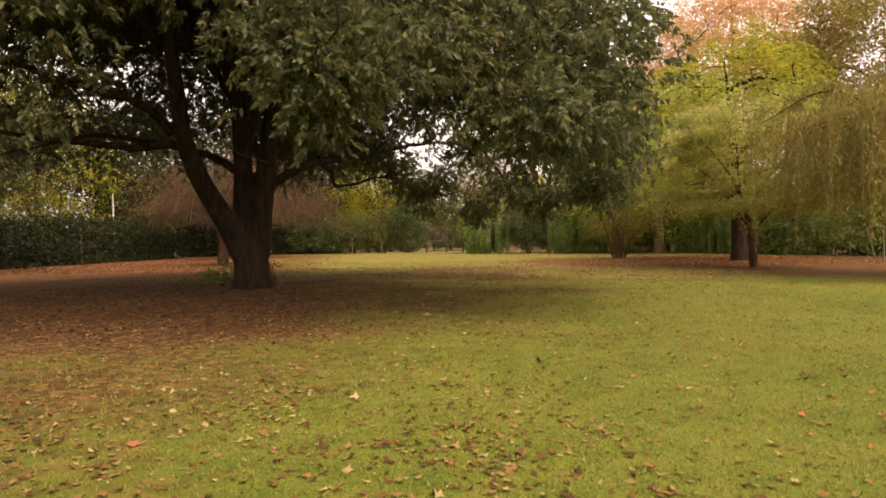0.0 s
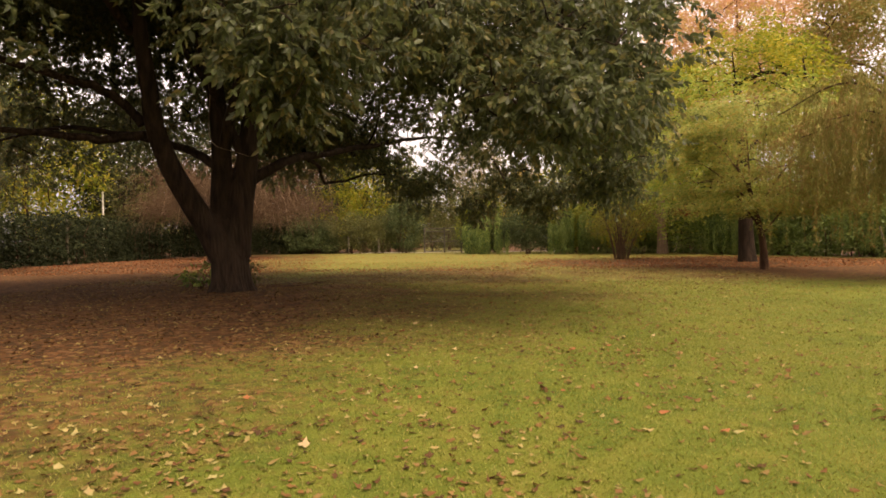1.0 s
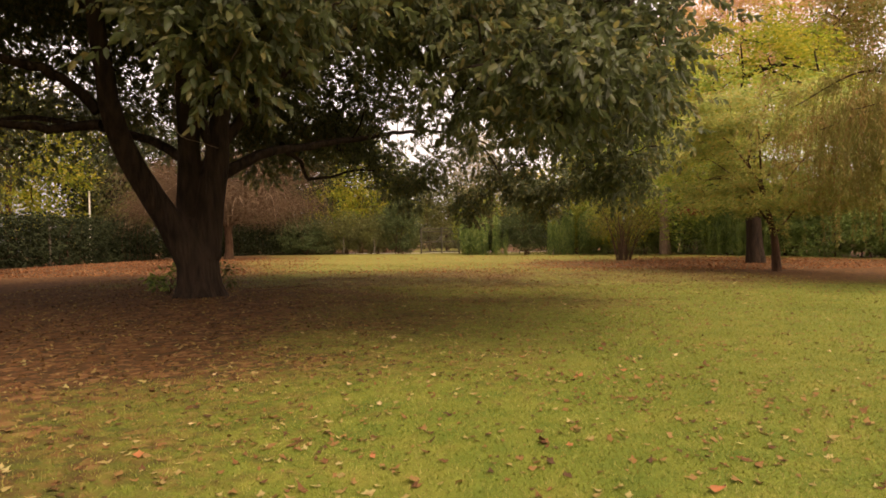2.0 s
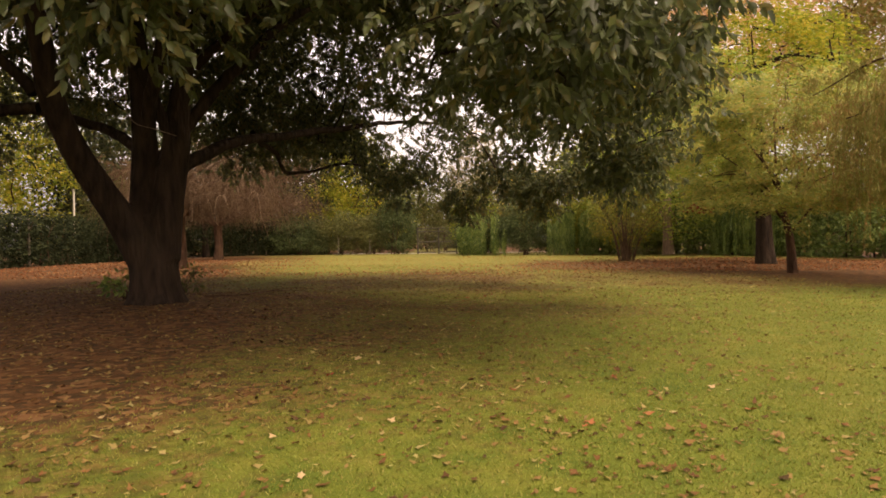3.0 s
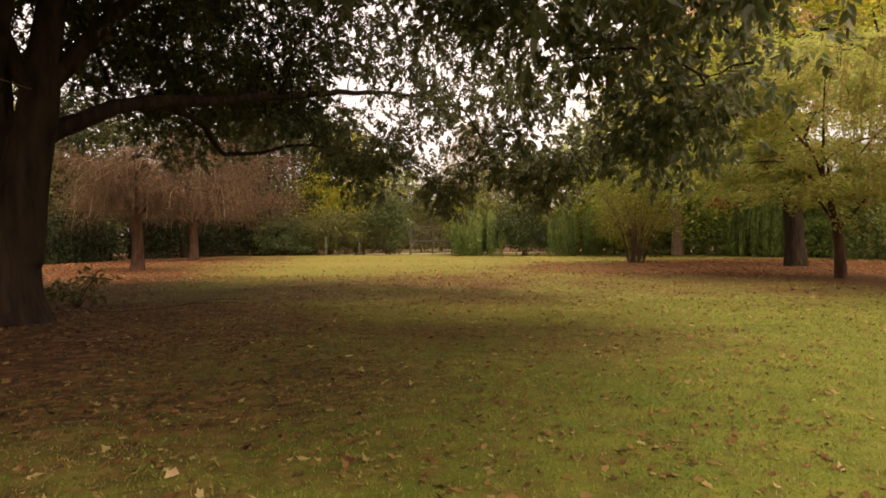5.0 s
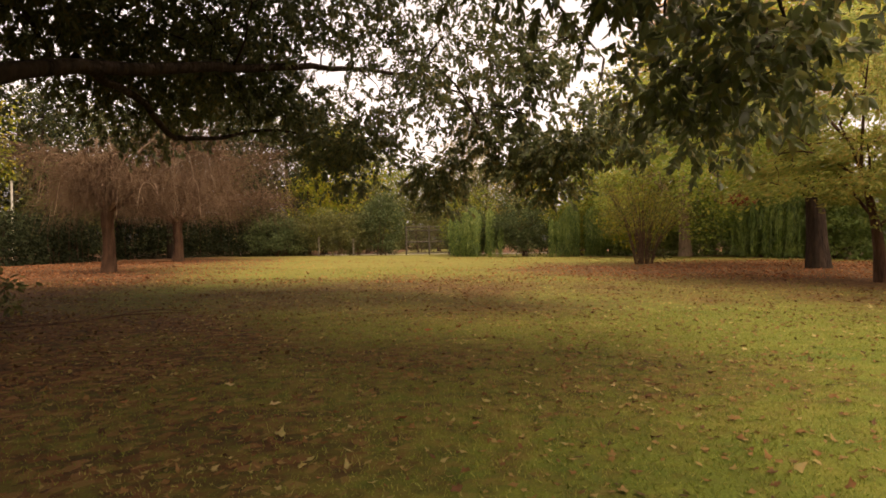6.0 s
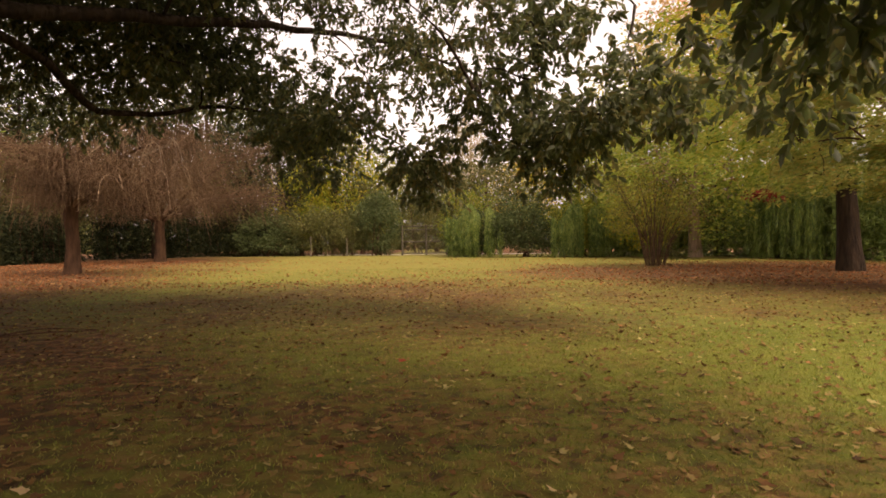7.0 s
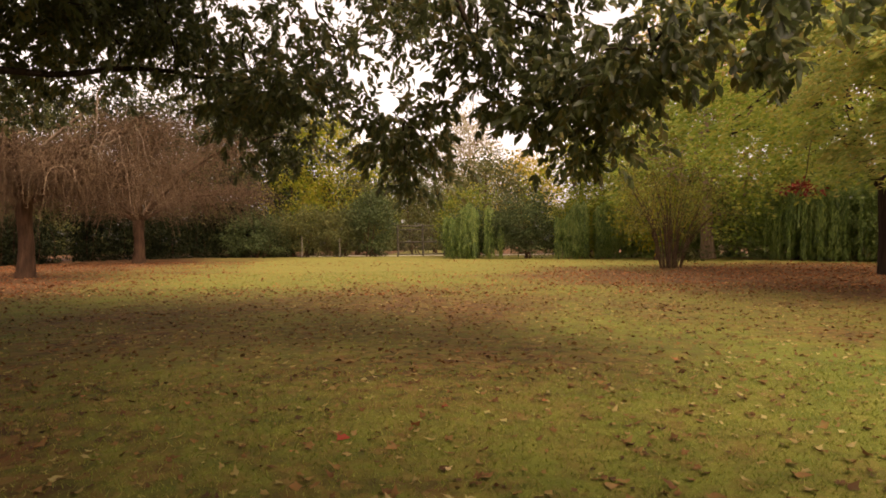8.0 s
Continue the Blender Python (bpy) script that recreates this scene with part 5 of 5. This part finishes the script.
# ---- trees beyond the hedges ----
leafy_tree("back_tree", -27.0, 42, 12.5, 4.8, M_YELLOWGREEN, M_BARK_BROWN, "yellow-green tree beyond the hedge", 420, 50, 0.2, 0.9, 0.25, 6.8, 5.6, 0.0, 91)
leafy_tree("back_tree", -29, 31, 13, 5.4, M_OLIVE, M_BARK_DARK, "olive green tree beyond the hedge", 420, 50, 0.22, 1.0, 0.3, 7.0, 6.0, 0.0, 92)
leafy_tree("back_tree", -25.5, 53, 11, 4.8, M_OLIVE, M_BARK_DARK, "dense olive tree behind the hedges' corner", 420, 50, 0.22, 1.0, 0.3, 6.6, 5.6, 0.0, 93)
leafy_tree("back_tree", -18, 63, 17, 5.0, M_OLIVE, M_BARK_BROWN, "yellow-green tree behind the back hedge", 420, 50, 0.22, 1.0, 0.28, 9.5, 7.4, 0.0, 94)
leafy_tree("back_tree", -12.5, 65, 14.5, 4.4, M_OLIVE, M_BARK_BROWN, "olive brown tree behind the back hedge", 340, 46, 0.22, 0.9, 0.25, 8.0, 6.4, 0.0, 95)
leafy_tree("back_tree", -7.6, 64, 13.0, 3.2, M_YELLOWGREEN, M_BARK_BROWN, "yellowing tree behind the hedge", 240, 40, 0.22, 0.8, 0.2, 7.6, 5.4, 0.2, 96)
leafy_tree("poplar_tree", 4.4, 72, 13.5, 2.6, M_PALE, M_BARK_PALE, "pale thin poplar far beyond the gate", 240, 44, 0.22, 0.8, 0.2, 8.4, 5.6, 0.2, 97, shell=0.2)
leafy_tree("back_tree", 8.2, 64, 8.6, 2.6, M_YELLOW, M_BARK_BROWN, "bright yellow autumn tree behind the creeper", 190, 36, 0.22, 0.7, 0.2, 5.4, 3.2, 0.12, 98)
leafy_tree("back_tree", 5.0, 58.5, 7.6, 3.0, M_OLIVE, M_BARK_BROWN, "olive tree behind the creeper fence", 260, 40, 0.2, 0.8, 0.2, 4.6, 3.2, 0.0, 99)
leafy_tree("back_tree", 11.6, 57, 9.5, 4.2, M_YELLOWGREEN, M_BARK_BROWN, "yellow-green tree behind the creeper fence", 230, 36, 0.22, 0.9, 0.25, 5.2, 4.2, 0.0, 100)
leafy_tree("back_tree", 12.5, 44.5, 4.4, 1.9, M_YELLOWGREEN, M_BARK_BROWN, "low yellow-green tree before the creeper", 120, 36, 0.17, 0.5, 0.1, 2.6, 1.8, 0.1, 103)
leafy_tree("back_tree", 20.5, 53, 12.5, 5.0, M_YELLOW, M_BARK_BROWN, "large yellow tree behind the dark hedge", 260, 40, 0.25, 1.0, 0.3, 7.5, 5.0, 0.12, 101)
leafy_tree("back_tree", 29.5, 27, 12, 5.0, M_OLIVE, M_BARK_DARK, "olive tree behind the willow", 260, 40, 0.24, 1.0, 0.3, 6.5, 5.2, 0.1, 102)
leafy_tree("back_tree", -16, 61.5, 8.5, 3.6, M_OLIVE, M_BARK_DARK, "dark olive tree behind the back hedge", 220, 40, 0.24, 0.9, 0.22, 4.8, 3.6, 0.0, 105)
leafy_tree("back_tree", -10, 61.8, 7.0, 2.8, M_YELLOWGREEN, M_BARK_BROWN, "yellowing small tree over the back hedge", 200, 40, 0.2, 0.8, 0.18, 4.4, 2.7, 0.0, 106)
leafy_tree("back_tree", -23, 47.5, 7.5, 3.0, M_OLIVE, M_BARK_DARK, "dark olive tree at the hedges' corner", 240, 40, 0.2, 0.8, 0.2, 4.4, 3.2, 0.0, 107)
leafy_tree("back_tree", -5.5, 66, 6.5, 2.6, M_OLIVE, M_BARK_BROWN, "olive tree beyond the gate's bush", 180, 40, 0.22, 0.8, 0.2, 4.0, 2.6, 0.0, 108)
leafy_tree("back_tree", 15.5, 54, 14.0, 4.8, M_YELLOWGREEN, M_BARK_BROWN, "yellow-green tree behind the pale trunk", 380, 46, 0.22, 0.9, 0.25, 8.2, 5.6, 0.0, 109)
leafy_tree("back_tree", -33.5, 47, 14, 6.4, M_YELLOWGREEN, M_BARK_BROWN, "tall golden green tree far beyond the hedge", 460, 46, 0.26, 1.1, 0.3, 8.0, 6.2, 0.0, 110)
for bx, by, bh, br, sd in ((-24.5, 49.5, 12.5, 4.4, 121), (-18.5, 54.5, 12.5, 4.4, 122), (-13.5, 60.5, 12, 4.2, 123), (-31, 37, 14, 5.0, 124), (-25, 60, 15, 5.5, 125)):
    leafy_tree("yew_tree", bx, by, bh, br, M_YEW, M_BARK_DARK, "dark spreading evergreen tree behind the hedge", 330, 46, 0.22, 0.9, 0.25, bh * 0.52, bh * 0.46, -0.1, sd, group="dark evergreens")
leafy_tree("laurel_tree", -18.6, 25.2, 9.5, 3.8, M_EVERGREEN, M_BARK_DARK, "dark evergreen tree standing before the hedge", 300, 70, 0.15, 0.6, 0.2, 6.0, 3.4, -0.1, 131)
# two trees out of view, added to block skylight and shade the left lawn
leafy_tree("unseen_shade_tree", -12.2, 5.8, 12.5, 5.2, M_OLIVE, M_BARK_DARK, "broad unseen tree added to shade the lawn's left side", 240, 40, 0.28, 1.0, 0.3, 7.2, 5.0, -0.1, 133)
leafy_tree("unseen_shade_tree", -11, -1.0, 11, 5.4, M_OLIVE, M_BARK_DARK, "broad unseen tree added to shade the lawn's near end", 240, 40, 0.28, 1.0, 0.3, 6.5, 4.4, -0.1, 132)
hedge("far_woods", [(-60, 95), (-20, 100), (-6, 104), (12, 104), (40, 96), (80, 80)], 6.0, 5.0, M_OLIVE, "far belt of hazy olive trees", 20, 0.95, 104, 0.25, "woods")
leafy_tree("back_tree", -9.8, 68, 14.0, 4.4, M_OLIVE, M_BARK_DARK, "dense olive tree behind the back hedge", 420, 50, 0.22, 0.9, 0.25, 8.0, 6.4, -0.1, 142)
leafy_tree("back_tree", -4.6, 71, 10.5, 3.4, M_LIME, M_BARK_BROWN, "fading green tree beyond the lane", 300, 46, 0.22, 0.9, 0.2, 6.0, 4.6, -0.1, 143)
leafy_tree("back_tree", 1.0, 80, 10.5, 4.2, M_OLIVE, M_BARK_BROWN, "hazy olive tree in the distance beyond the lane", 260, 44, 0.25, 0.9, 0.2, 5.6, 4.6, 0.0, 141)

build_single_leaves()
